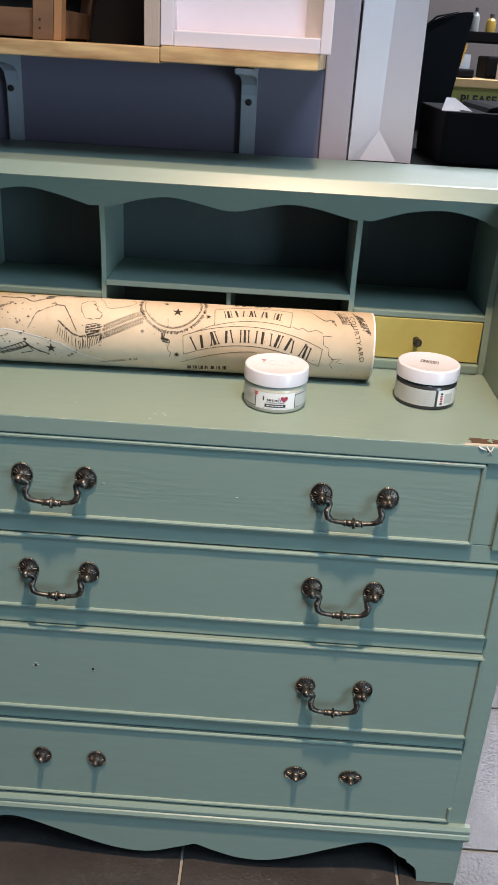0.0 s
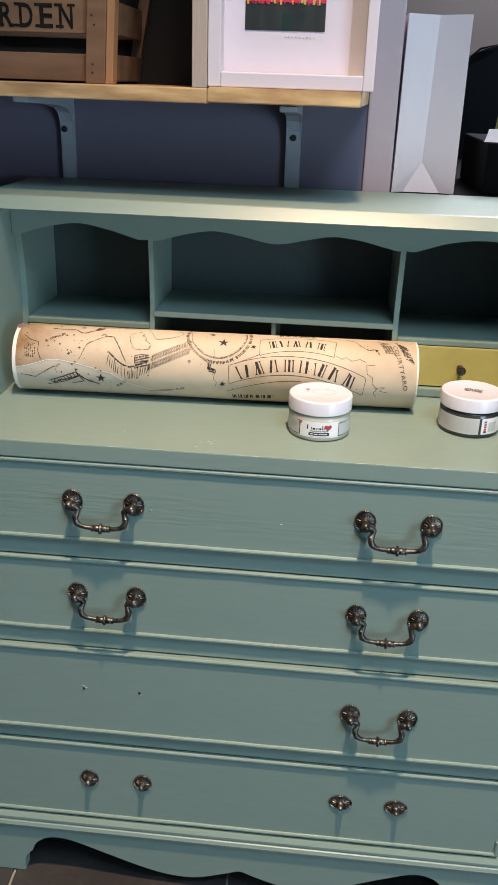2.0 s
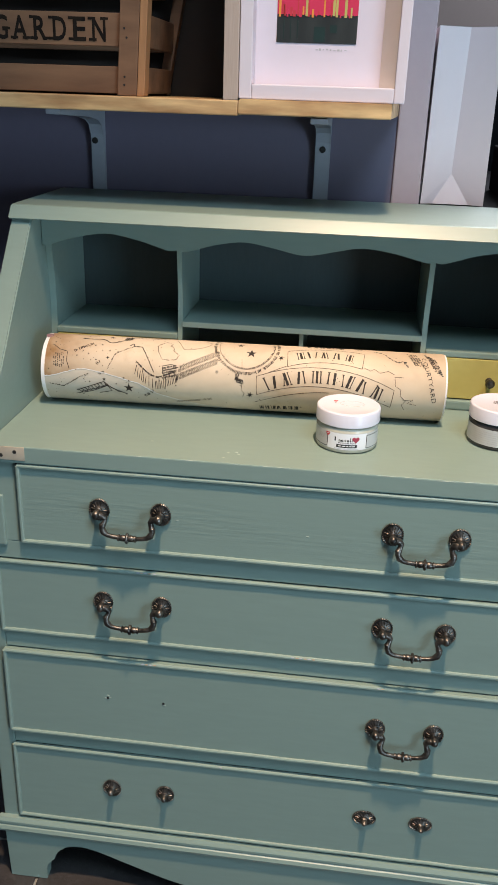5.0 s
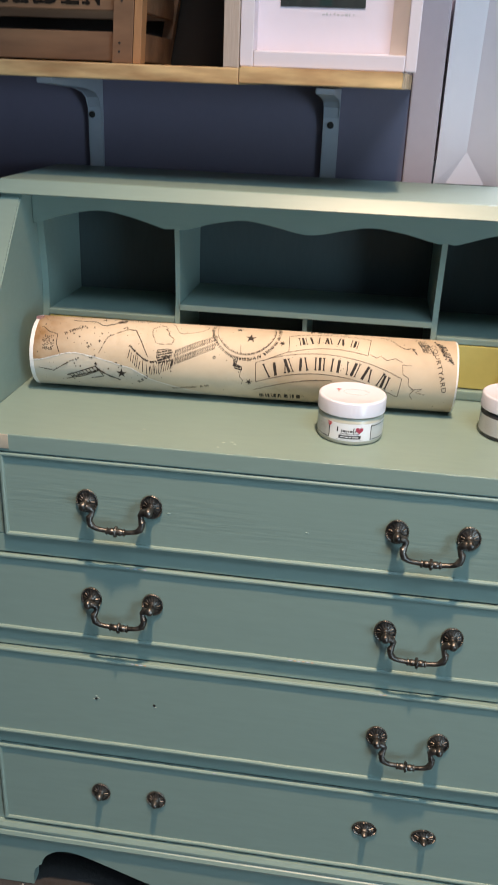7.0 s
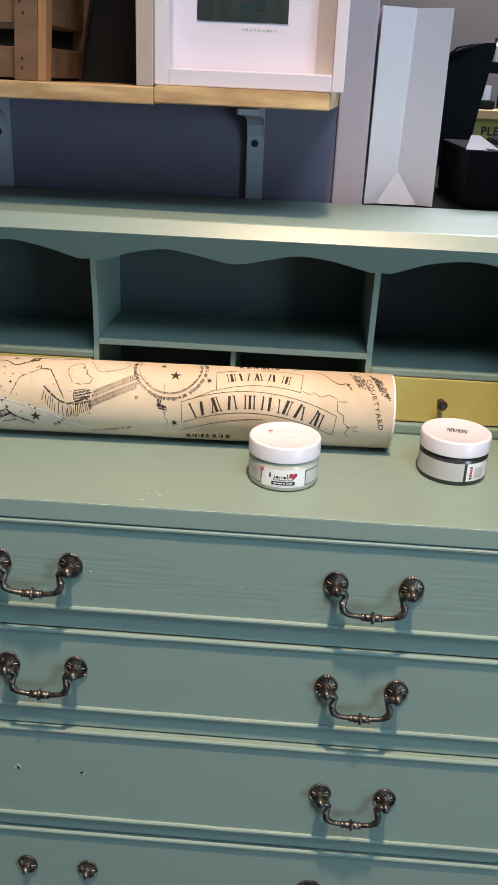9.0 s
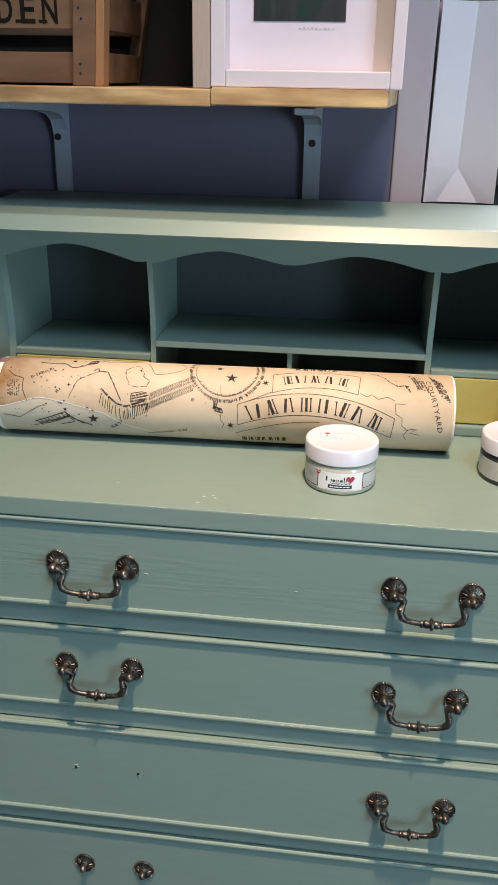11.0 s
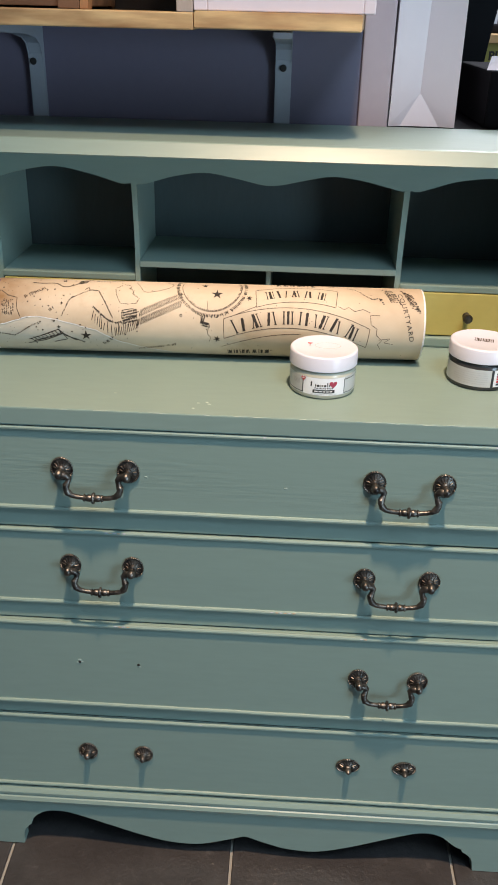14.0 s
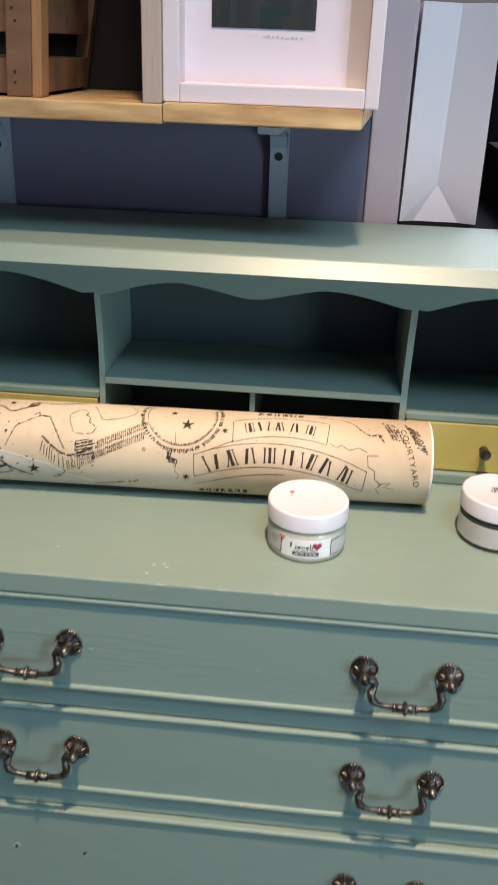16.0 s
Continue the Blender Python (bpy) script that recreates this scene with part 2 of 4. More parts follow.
setting("wall_east_far", box(2.3, 2.4, -3.4, -3.0, 0, 3.2), M_wall, "grey shop wall beside the glazed shop front", "wall")
setting("wall_east_sill", box(2.3, 2.4, -3.0, -1.8, 0, 0.1), M_wall, "low sill under the glazed shop front", "wall")
setting("wall_east_head", box(2.3, 2.4, -3.0, -1.8, 1.4, 3.2), M_wall, "wall over the glazed shop front", "wall")
setting("wall_back_room", box(-2.3, 2.3, 3.3, 3.4, 0, 3.2), mat("grey_wall", (0.060, 0.050, 0.045), 0.8, bump=0.1), "grey painted wall of the back area", "wall")
setting("wall_south", box(-2.3, 2.3, -3.5, -3.4, 0, 3.2), M_wall, "grey painted shop wall", "wall")
setting("ceiling", box(-2.4, 2.4, -3.5, 3.4, 3.2, 3.3), M_ceil, "grey painted ceiling", "ceiling")

# ---- bureau ----
bureau = thing("bureau", 0.004, 0.2, 0, "sage green painted wooden writing bureau with its fall front removed", "bureau")
XL, XR = -0.367, 0.375
IL, IR = -0.341, 0.349
side = [(0.004, 0.10), (0.004, 0.668), (0.006, 0.690), (0.1915, 0.9133), (0.385, 0.9133), (0.385, 0.10)]
part("side_panel", prism(side, "x", XL, IL, 0.0015), M_green, bureau, smooth=False)
part("side_panel", prism(side, "x", IR, XR, 0.0015), M_green, bureau, smooth=False)
part("top", prism([(0.1835, 0.9148), (0.1960, 0.9288), (0.1990, 0.9300), (0.398, 0.930), (0.400, 0.928), (0.400, 0.9145), (0.1845, 0.9135)], "x", XL - 0.002, XR + 0.002, 0.0015), M_green, bureau, smooth=False)
# The dark colour of this board carries the shade deep in the pigeonholes.
part("back_panel", box(IL, IR, 0.372, 0.382, 0.10, 0.913), M_backboard, bureau, "back board of the pigeonholes, their shade put into its dark colour", smooth=False)
part("desk_board", box(IL + 0.0002, IR - 0.0002, -0.0016, 0.371, 0.6648, 0.686, 0.0016), M_green, bureau, "worn sage green writing surface", smooth=False)
FY = 0.0035  # the drawers' face
DRAWERS = [(-0.308, 0.310, 0.559, 0.6635), (-0.344, 0.351, 0.4275, 0.533), (-0.344, 0.351, 0.270, 0.402), (-0.344, 0.351, 0.1165, 0.246)]
# rails and stiles between the drawers
for z0, z1, x0, x1 in ((0.6645, 0.6726, IL, IR), (0.534, 0.558, IL, IR), (0.403, 0.4265, IL, IR), (0.247, 0.269, IL, IR), (0.100, 0.1155, IL, IR)):
    part("rail", box(x0 + 0.0003, x1 - 0.0003, 0.0030 if z0 > 0.66 else FY + 0.0015, 0.03, z0, z1 - (0.0068 if z0 > 0.66 else 0), 0.001), M_green, bureau, smooth=False)
for x0, x1 in ((IL + 0.0003, -0.309), (0.311, IR - 0.0003)):
    part("stile", box(x0, x1, FY + 0.0012, 0.03, 0.5582, 0.6643, 0.001), M_green, bureau, smooth=False)
# fall supports at both ends of the top drawer
for x0, x1 in ((-0.338, -0.327), (0.333, 0.346)):
    part("fall_support", box(x0, x1, FY - 0.003, 0.02, 0.553, 0.62, 0.002), M_green, bureau, smooth=False)


def bead(points, r, bm=None):
    """A half-round strip along a straight run."""
    return tube(points, [r] * len(points), 10, bm)


OUT = [0.0022, 0.0006, 0.004, 0.001]  # how far each drawer stands open


def drawer(x0, x1, z0, z1, out):
    FY = 0.0035 - out
    front = part("drawer", box(x0 + 0.001, x1 - 0.001, FY, 0.022, z0 + 0.001, z1 - 0.001, 0.0008), M_grain if z0 > 0.5 else M_green, bureau, smooth=False)
    r, y = 0.0028, FY - 0.0004
    for a, b in (((x0, z0), (x1, z0)), ((x0, z1), (x1, z1)), ((x0, z0), (x0, z1)), ((x1, z0), (x1, z1))):
        long = a[1] == b[1]
        if not long and a[0] == x1 and z0 < 0.2:
            b = (x1, z0 + 0.026)  # the rest of this bead has come off
        n = 60 if long else 12
        pts = []
        for i in range(n + 1):
            u = i / n
            wob = 0.00025 * noise.noise(Vector((u * 14 + x0 * 3, a[1] * 40, 2.0)))
            ins = r * 0.9
            px, pz = a[0] + (b[0] - a[0]) * u, a[1] + (b[1] - a[1]) * u
            px = min(max(px, x0 + ins), x1 - ins)
            pz = min(max(pz, z0 + ins), z1 - ins)
            pts.append((px, y + wob, pz + (wob if long else 0)))
        part("bead", bead(pts, r), M_green, front)
    return front


fronts = [drawer(*d, o) for d, o in zip(DRAWERS, OUT)]


def rosette(x, y, z, r=0.0125, tall=1.16, tilt=0.0):
    """A fluted round back plate with its boss, facing the room."""
    m = Matrix.Translation((x, y, z)) @ Euler((radians(90), 0, 0)).to_matrix().to_4x4() @ Euler((0, 0, tilt)).to_matrix().to_4x4()
    m = m @ Matrix.Diagonal((1.0, tall, 1, 1))
    bm = lathe([(r * 0.96, 0), (r * 0.97, 0.0014), (r * 0.90, 0.0021), (r * 0.84, 0.0015), (r * 0.62, 0.0020), (r * 0.42, 0.0036), (r * 0.36, 0.0042)], m, 40)
    for k in range(30):  # petals and the beaded rim
        a = 2 * math.pi * k / 30
        d = Vector((math.cos(a), math.sin(a), 0))
        if k % 2 == 0:
            tube([m @ (d * r * 0.42 + Vector((0, 0, 0.0037))), m @ (d * r * 0.60 + Vector((0, 0, 0.0024))), m @ (d * r * 0.78 + Vector((0, 0, 0.0019)))], [0.0006, 0.0009, 0.0004], 6, bm)
        tube([m @ (d * r * 0.86 + Vector((0, 0, 0.0018))), m @ (d * r * 0.94 + Vector((0, 0, 0.0021))), m @ (d * r * 0.99 + Vector((0, 0, 0.0012)))], [0.0005, 0.0009, 0.0006], 6, bm)
    return bm, m


def post(m, out=0.017, r=0.0048):
    return lathe([(0.0048, 0.004), (0.0045, 0.0058), (0.0034, 0.0068), (0.0030, out - 0.0085), (0.0034, out - 0.007), (r * 0.94, out - 0.0045), (r, out - 0.002), (r * 0.82, out + 0.0012), (r * 0.45, out + 0.0028), (0, out + 0.0032)], m, 20)


def swan_handle(xa, xb, z, n):
    """A drop handle: two rosettes with posts and a swan-neck bail between them."""
    front, FY = fronts[n], 0.0035 - OUT[n]
    for x in (xa, xb):
        bm, m = rosette(x, FY, z)
        plate = part("rosette", bm, M_bronze, front, "dark antique bronze fluted rosette")
        part("post", post(m), M_bronze, plate)
    y, s = FY - 0.0155, xb - xa
    pts, rad = [], []
    # bail: from the left post round the curl, down and across
    half = [(-0.001, 0.002, -0.001), (0.003, 0.0015, -0.0005), (0.0072, 0.003, -0.002), (0.0095, 0.0035, -0.0055), (0.0086, 0.002, -0.0095), (0.0070, 0.0, -0.0128), (0.0068, -0.001, -0.0160), (0.0088, -0.0015, -0.0205), (0.0130, -0.0015, -0.0238), (0.0185, -0.0015, -0.0252), (0.0250, -0.0015, -0.0258)]
    hr = [0.0034, 0.0040, 0.0042, 0.0036, 0.0030, 0.0041, 0.0034, 0.0040, 0.0029, 0.0027, 0.0027]
    for (dx, dy, dz), r in zip(half, hr):
        pts.append((xa + dx, y + dy, z + dz))
        rad.append(r)
    mid = (xa + xb) / 2
    turned = [(-0.0108, 0.0027), (-0.0103, 0.0042), (-0.0090, 0.0043), (-0.0084, 0.0031), (-0.0064, 0.0040), (-0.0040, 0.0042), (-0.0019, 0.0036), (-0.0014, 0.0060), (0.0, 0.0066)]
    for dx, r in turned + [(-dx, r) for dx, r in reversed(turned[:-1])]:
        pts.append((mid + dx, y - 0.0015, z - 0.0262))
        rad.append(r)
    for (dx, dy, dz), r in zip(reversed(half), reversed(hr)):
        pts.append((xb - dx, y + dy, z + dz))
        rad.append(r)
    part("bail", tube(pts, rad, 12), M_bronze, front, "worn bronze swan-neck bail")


def bare_post(x, z, n, r, tall):
    front, FY = fronts[n], 0.0035 - OUT[n]
    bm, m = rosette(x, FY, z, r, tall)
    plate = part("rosette", bm, M_bronze, front, "bronze rosette whose bail is missing")
    part("post", post(m, 0.0115, 0.0040), M_bronze, plate)


H1, H2, H3, H4 = 0.6130, 0.4850, 0.3385, 0.186
swan_handle(-0.2090, -0.1360, H1, 0)
swan_handle(0.1315, 0.2065, H1, 0)
swan_handle(-0.2090, -0.1360, H2, 1)
swan_handle(0.1315, 0.2055, H2, 1)
swan_handle(0.1360, 0.2080, H3, 2)
for x, r, tall in ((-0.2070, 0.0125, 1.14), (-0.1335, 0.0125, 1.10), (0.1350, 0.0155, 0.78), (0.2085, 0.0155, 0.78)):
    bare_post(x, H4, 3, r, tall)
for x, z in ((-0.2075, 0.3405), (-0.1345, 0.3405)):
    part("screw_hole", lathe([(0.0017, -0.0004), (0.0017, 0.0006), (0, 0.0006)], Matrix.Translation((x, FY - OUT[2], z)) @ Euler((radians(90), 0, 0)).to_matrix().to_4x4(), 14), M_hole, fronts[2], "small dark screw hole")

# plinth moulding and shaped apron
mould = [(0.004, 0.113), (-0.002, 0.1125), (-0.0055, 0.108), (-0.0055, 0.104), (-0.003, 0.1025), (-0.0065, 0.1005), (-0.0085, 0.096), (-0.007, 0.0915), (-0.002, 0.0905), (0.004, 0.0905)]
part("plinth_moulding", prism(mould, "x", XL - 0.006, XR + 0.006, 0.0006), M_green, bureau, smooth=False)


def smooth_line(keys, n):
    """A soft curve through (x, z) keys."""
    out = []
    for i in range(len(keys) - 1):
        p0, p1, p2, p3 = keys[max(i - 1, 0)], keys[i], keys[i + 1], keys[min(i + 2, len(keys) - 1)]
        for k in range(n):
            t = k / n
            out.append(tuple(0.5 * (2 * p1[c] + (p2[c] - p0[c]) * t + (2 * p0[c] - 5 * p1[c] + 4 * p2[c] - p3[c]) * t * t + (3 * p1[c] - p0[c] - 3 * p2[c] + p3[c]) * t ** 3) for c in (0, 1)))
    return out + [keys[-1]]


wave = [(-0.3095, 0.0)] + smooth_line([(-0.309, 0.018), (-0.304, 0.034), (-0.296, 0.041)], 4) + smooth_line([(-0.296, 0.047), (-0.283, 0.064), (-0.262, 0.0715), (-0.235, 0.068), (-0.19, 0.0515), (-0.14, 0.033), (-0.10, 0.0225), (-0.06, 0.0215), (-0.02, 0.034), (0.003, 0.043)], 5)
wave += smooth_line([(0.004, 0.043), (0.03, 0.032), (0.065, 0.0215), (0.105, 0.0205), (0.15, 0.034), (0.20, 0.055), (0.243, 0.0705), (0.27, 0.066), (0.290, 0.049), (0.303, 0.042)], 5)[1:] + smooth_line([(0.303, 0.037), (0.314, 0.030), (0.3205, 0.014)], 4) + [(0.321, 0.0)]
apron = [(XL + 0.001, 0.0903), (XL + 0.004, 0.0)] + wave + [(XR + 0.001, 0.0), (XR + 0.001, 0.0903)]
part("apron", prism(apron, "y", -0.002, 0.018, 0.001), M_green, bureau, smooth=False)
for x0, x1 in ((XL + 0.005, XL + 0.025), (XR - 0.02, XR)):
    part("side_plinth", box(x0, x1, 0.0185, 0.38, 0.0, 0.0903, 0.001), M_green, bureau, smooth=False)

# hinge plate and the torn hinge recess on the writing surface
hp = part("hinge_plate", box(-0.3405, -0.2945, -0.0027, -0.0017, 0.6690, 0.6856, 0.0003), M_plate, bureau, "pale worn metal hinge plate with screw holes")
for x, z in ((-0.3060, 0.6795), (-0.3225, 0.6745), (-0.3330, 0.6790)):
    part("screw_hole", lathe([(0.0023, -0.0004), (0.0023, 0.0003), (0, 0.0003)], Matrix.Translation((x, -0.0027, z)) @ Euler((radians(90), 0, 0)).to_matrix().to_4x4(), 12), M_hole, hp)
def ragged(cx, cy, rx, ry, seed, n=22):
    """An uneven outline round a centre."""
    out = []
    for i in range(n):
        a = 2 * math.pi * i / n
        w = 1 + 0.55 * noise.noise(Vector((math.cos(a) * 2.6, math.sin(a) * 2.6, seed)))
        out.append((cx + rx * w * max(-1, min(1, 1.4 * math.cos(a))), cy + ry * w * max(-1, min(1, 1.3 * math.sin(a)))))
    return out


for cx, rx, seed in ((0.300, 0.010, 1), (0.326, 0.012, 2)):
    part("torn_recess", prism(ragged(cx, 0.0125, rx, 0.0062, seed), "z", 0.6860, 0.6863), mat("splintered_wood", (0.13, 0.075, 0.04), 0.8, spread=0.4, bump=0.6, bump_scale=200), bureau, "splintered dark wood where the hinge was", smooth=False)
part("paint_chip", prism(ragged(0.313, 0.0022, 0.027, 0.0026, 5, 30), "z", 0.6860, 0.6864), M_chip, bureau, "ragged cream edge of broken paint", smooth=False)
for x, dx, drop in ((0.2960, 0.0090, 0.0035), (0.3050, 0.0070, 0.0075), (0.3120, -0.0050, 0.0085), (0.3210, 0.0080, 0.0060), (0.3300, 0.0045, 0.0090)):
    strand = [(x, -0.0016, 0.6857), (x + dx * 0.3, -0.0027, 0.6852 - drop * 0.35), (x + dx * 0.7, -0.0026, 0.6850 - drop * 0.6), (x + dx, -0.0020, 0.6848 - drop)]
    part("paint_flake", tube(strand, [0.0007, 0.0009, 0.0006, 0.0003], 6), M_core, bureau, "curled flake of white paint")
for x, y in ((-0.062, 0.028), (-0.053, 0.031), (-0.050, 0.026), (-0.066, 0.014), (-0.155, 0.045)):
    part("paint_chip", lathe([(0.0017, 0), (0.0013, 0.0003), (0, 0.0006)], Matrix.Translation((x, y, 0.6859)) @ Matrix.Diagonal((1.3, 0.8, 1, 1)), 7), M_scrape, bureau, "tiny chip in the paint")
for x, z, f in ((-0.2102, 0.3395, 2), (-0.2052, 0.3412, 2), (-0.2075, 0.3440, 2), (-0.1335, 0.3375, 2), (-0.117, 0.6065, 0), (0.036, 0.600, 0), (0.315, 0.468, 1)):
    part("paint_chip", lathe([(0.0016, 0), (0.0012, 0.0004), (0, 0.0005)], Matrix.Translation((x, FY - OUT[f] + 0.0001, z)) @ Euler((radians(90), 0, 0)).to_matrix().to_4x4() @ Matrix.Diagonal((1.5, 0.7, 1, 1)), 7), M_scrape if f == 2 else M_green, fronts[f], "tiny chip in the paint")
for x, w, f, k in ((0.028, 0.030, 1, "bottom"), (0.255, 0.026, 0, "top"), (-0.165, 0.026, 1, "top"), (0.135, 0.014, 2, "top"), (-0.058, 0.006, 3, "top"), (-0.160, 0.020, 2, "top"), (0.010, 0.008, 0, "top")):
    x0_, x1_, z0_, z1_ = DRAWERS[f]
    zc = z0_ + 0.0025 if k == "bottom" else z1_ - 0.0025
    for i in range(int(w / 0.005)):
        px_ = x + 0.005 * i + 0.002 * noise.noise(Vector((x * 50, i * 1.7, 0)))
        part("worn_patch", lathe([(0.0015, 0), (0.0012, 0.0004), (0, 0.0005)], Matrix.Translation((px_, FY - OUT[f] - 0.0026, zc + 0.0012)) @ Euler((radians(60), 0, 0)).to_matrix().to_4x4() @ Matrix.Diagonal((1.6, 0.6, 1, 1)), 7), M_bare if i % 2 else M_bracket, fronts[f], "worn spot on the bead")

# scrapes along the writing surface's front edge
wear = random.Random(21)
for k in range(24):
    x = wear.uniform(-0.30, 0.30) if k < 8 else wear.uniform(-0.06, 0.30)
    part("paint_scrape", lathe([(0.0010, 0), (0.0008, 0.0002), (0, 0.0003)], Matrix.Translation((x, -0.0013, 0.68555 - wear.choice((0, 0, 0.0006)))) @ Euler((radians(45), 0, 0)).to_matrix().to_4x4() @ Matrix.Diagonal((wear.uniform(2, 14), wear.uniform(0.2, 0.5), 1, 1)), 9), M_scrape, bureau, "pale scrape on the worn edge")

# pigeonholes
PY = 0.232
inner = [(-0.1637, -0.1575), (0.1612, 0.1680)]


def curved_side(x0, x1, z0, z1):
    line = [(PY + 0.0 + 0.010 * math.sin(math.pi * i / 14) ** 2 * (1 if i < 99 else 0), z0 + (z1 - z0) * i / 14) for i in range(15)]
    return prism(line + [(0.3715, z1), (0.3715, z0)], "x", x0, x1, 0.0012)


for x0, x1 in inner:
    part("divider", curved_side(x0, x1, 0.687, 0.905), M_green, bureau, smooth=False)
for x0, x1 in ((IL + 0.0003, IL + 0.009), (IR - 0.009, IR - 0.0003)):
    part("divider", curved_side(x0, x1, 0.687, 0.905), M_green, bureau, smooth=False)
part("pigeonhole_shelf", box(-0.1573, 0.1610, PY + 0.006, 0.3715, 0.7735, 0.7812, 0.001), M_green, bureau, smooth=False)
part("divider", box(0.0005, 0.0065, PY + 0.012, 0.3715, 0.6862, 0.7733, 0.001), M_green, bureau, smooth=False)
for x0, x1 in ((IL + 0.0092, -0.1639), (0.1682, IR - 0.0092)):
    part("pigeonhole_shelf", box(x0, x1, PY + 0.004, 0.3715, 0.7565, 0.7640, 0.001), M_green, bureau, smooth=False)
    part("base_rail", box(x0, x1, PY - 0.004, 0.3715, 0.6863, 0.6990, 0.0025), M_green, bureau, smooth=False)
    d = part("small_drawer", box(x0 + 0.0015, x1 - 0.0015, PY + 0.003, 0.36, 0.7005, 0.7555, 0.0008), M_yellow, bureau, "mustard yellow painted small inner drawer", smooth=False)
    k = (x0 + x1) / 2
    part("knob", lathe([(0.0045, 0), (0.004, 0.002), (0.0028, 0.005), (0.0035, 0.008), (0.0058, 0.011), (0.0062, 0.0135), (0.005, 0.0165), (0.002, 0.018), (0, 0.018)], Matrix.Translation((k, PY + 0.003, 0.7275)) @ Euler((radians(90), 0, 0)).to_matrix().to_4x4(), 20), M_bronze, d, "dark metal ball knob")
top_z = 0.9132
arch = smooth_line([(IL + 0.0004, 0.8755), (-0.327, 0.8785), (-0.300, 0.8870), (-0.255, 0.895), (-0.215, 0.889), (-0.184, 0.8805), (-0.173, 0.8775), (-0.161, 0.8782), (-0.150, 0.8772), (-0.138, 0.8800), (-0.110, 0.888), (-0.075, 0.893), (-0.040, 0.888), (-0.012, 0.8820), (0.002, 0.8805), (0.018, 0.8820), (0.045, 0.888), (0.075, 0.893), (0.110, 0.8895), (0.143, 0.8820), (0.156, 0.8792), (0.166, 0.8800), (0.176, 0.8790), (0.190, 0.8830), (0.222, 0.8925), (0.265, 0.8968), (0.305, 0.8905), (0.332, 0.8790), (IR - 0.0004, 0.8755)], 5)
part("valance", prism([(IL + 0.0004, top_z)] + arch + [(IR - 0.0004, top_z)], "y", PY - 0.010, PY - 0.002, 0.0008), M_green, bureau, smooth=False)

# ---- rolled wallpaper ----
RC, RR = Vector((-0.0655, 0.181, 0.7285)), 0.0422
ROLL = Matrix.Translation(RC) @ Euler((0, 0, radians(2.0))).to_matrix().to_4x4()
HALF = 0.2545
roll = thing("wallpaper_roll", RC.x, RC.y, 0.6862, "rolled wallpaper printed with an old ink map, lying on the bureau", "wallpaper roll")


def on_roll(u, v, lift=0.0):
    """u: metres along the roll; v: metres round it, 0 at the front, up positive."""
    a, r = v / RR, RR + lift
    return ROLL @ Vector((u, -r * math.cos(a), r * math.sin(a)))


N, L = 72, 60


def tear(u):
    """The ragged lower edge of the outermost sheet."""
    keys = [(-0.26, -0.0015), (-0.235, 0.003), (-0.215, 0.0095), (-0.198, 0.0122), (-0.175, 0.0085), (-0.154, 0.0035), (-0.128, -0.003), (-0.105, -0.0165), (-0.076, -0.0265), (-0.05, -0.034), (0.0, -0.046), (0.26, -0.056)]
    for (u0, v0), (u1, v1) in zip(keys, keys[1:]):
        if u <= u1:
            v = v0 + (v1 - v0) * (u - u0) / (u1 - u0)
            break
    return v + 0.0009 * noise.noise(Vector((u * 60, 0, 3))) + 0.0005 * noise.noise(Vector((u * 220, 0, 7)))


def shell(v_from, v_to, lift, n_u, n_v, u0=-HALF + 0.0045, u1=HALF - 0.0015):
    """A sheet on the roll between two edges, given as functions of u."""
    bm = bmesh.new()
    rows = [[bm.verts.new(on_roll(u, v_from(u) + (v_to(u) - v_from(u)) * j / n_v, lift)) for j in range(n_v + 1)] for u in (u0 + (u1 - u0) * i / n_u for i in range(n_u + 1))]
    for p, q in zip(rows, rows[1:]):
        for j in range(n_v):
            bm.faces.new((p[j], q[j], q[j + 1], p[j + 1]))
    return bm


TURN = 2 * math.pi * RR
bm = shell(lambda u: 0.0, lambda u: TURN, 0.0, L, N)
bmesh.ops.remove_doubles(bm, verts=bm.verts, dist=1e-5)
part("paper", bm, M_paper_light, roll, "pale inner turn of the printed paper")
sheet = part("outer_sheet", shell(tear, lambda u: TURN * 0.80, 0.0004, 120, 60), M_paper, roll, "aged parchment coloured outer sheet with a torn edge")
part("torn_edge", shell(lambda u: tear(u) - 0.0007 - 0.0004 * noise.noise(Vector((u * 150, 4, 0))), lambda u: tear(u) + 0.0002, 0.0005, 120, 2, -HALF + 0.0045, -0.045), M_core, sheet, "white torn paper edge")
for s in (-1, 1):
    m = ROLL @ Matrix.Translation((s * HALF, 0, 0)) @ Euler((0, radians(90 * s), 0)).to_matrix().to_4x4()
    part("roll_end", lathe([(RR - 0.0004, -0.006), (RR - 0.0001, -0.0044), (RR + 0.0001, 0.0002), (RR - 0.0008, 0.0008), (RR - 0.006, 0.0003), (RR - 0.012, 0.0006), (0.020, -0.0004), (0.0195, -0.05), (0, -0.05)], m, 48), M_core, roll, "white edge of the wound paper")

INK = 0.00065


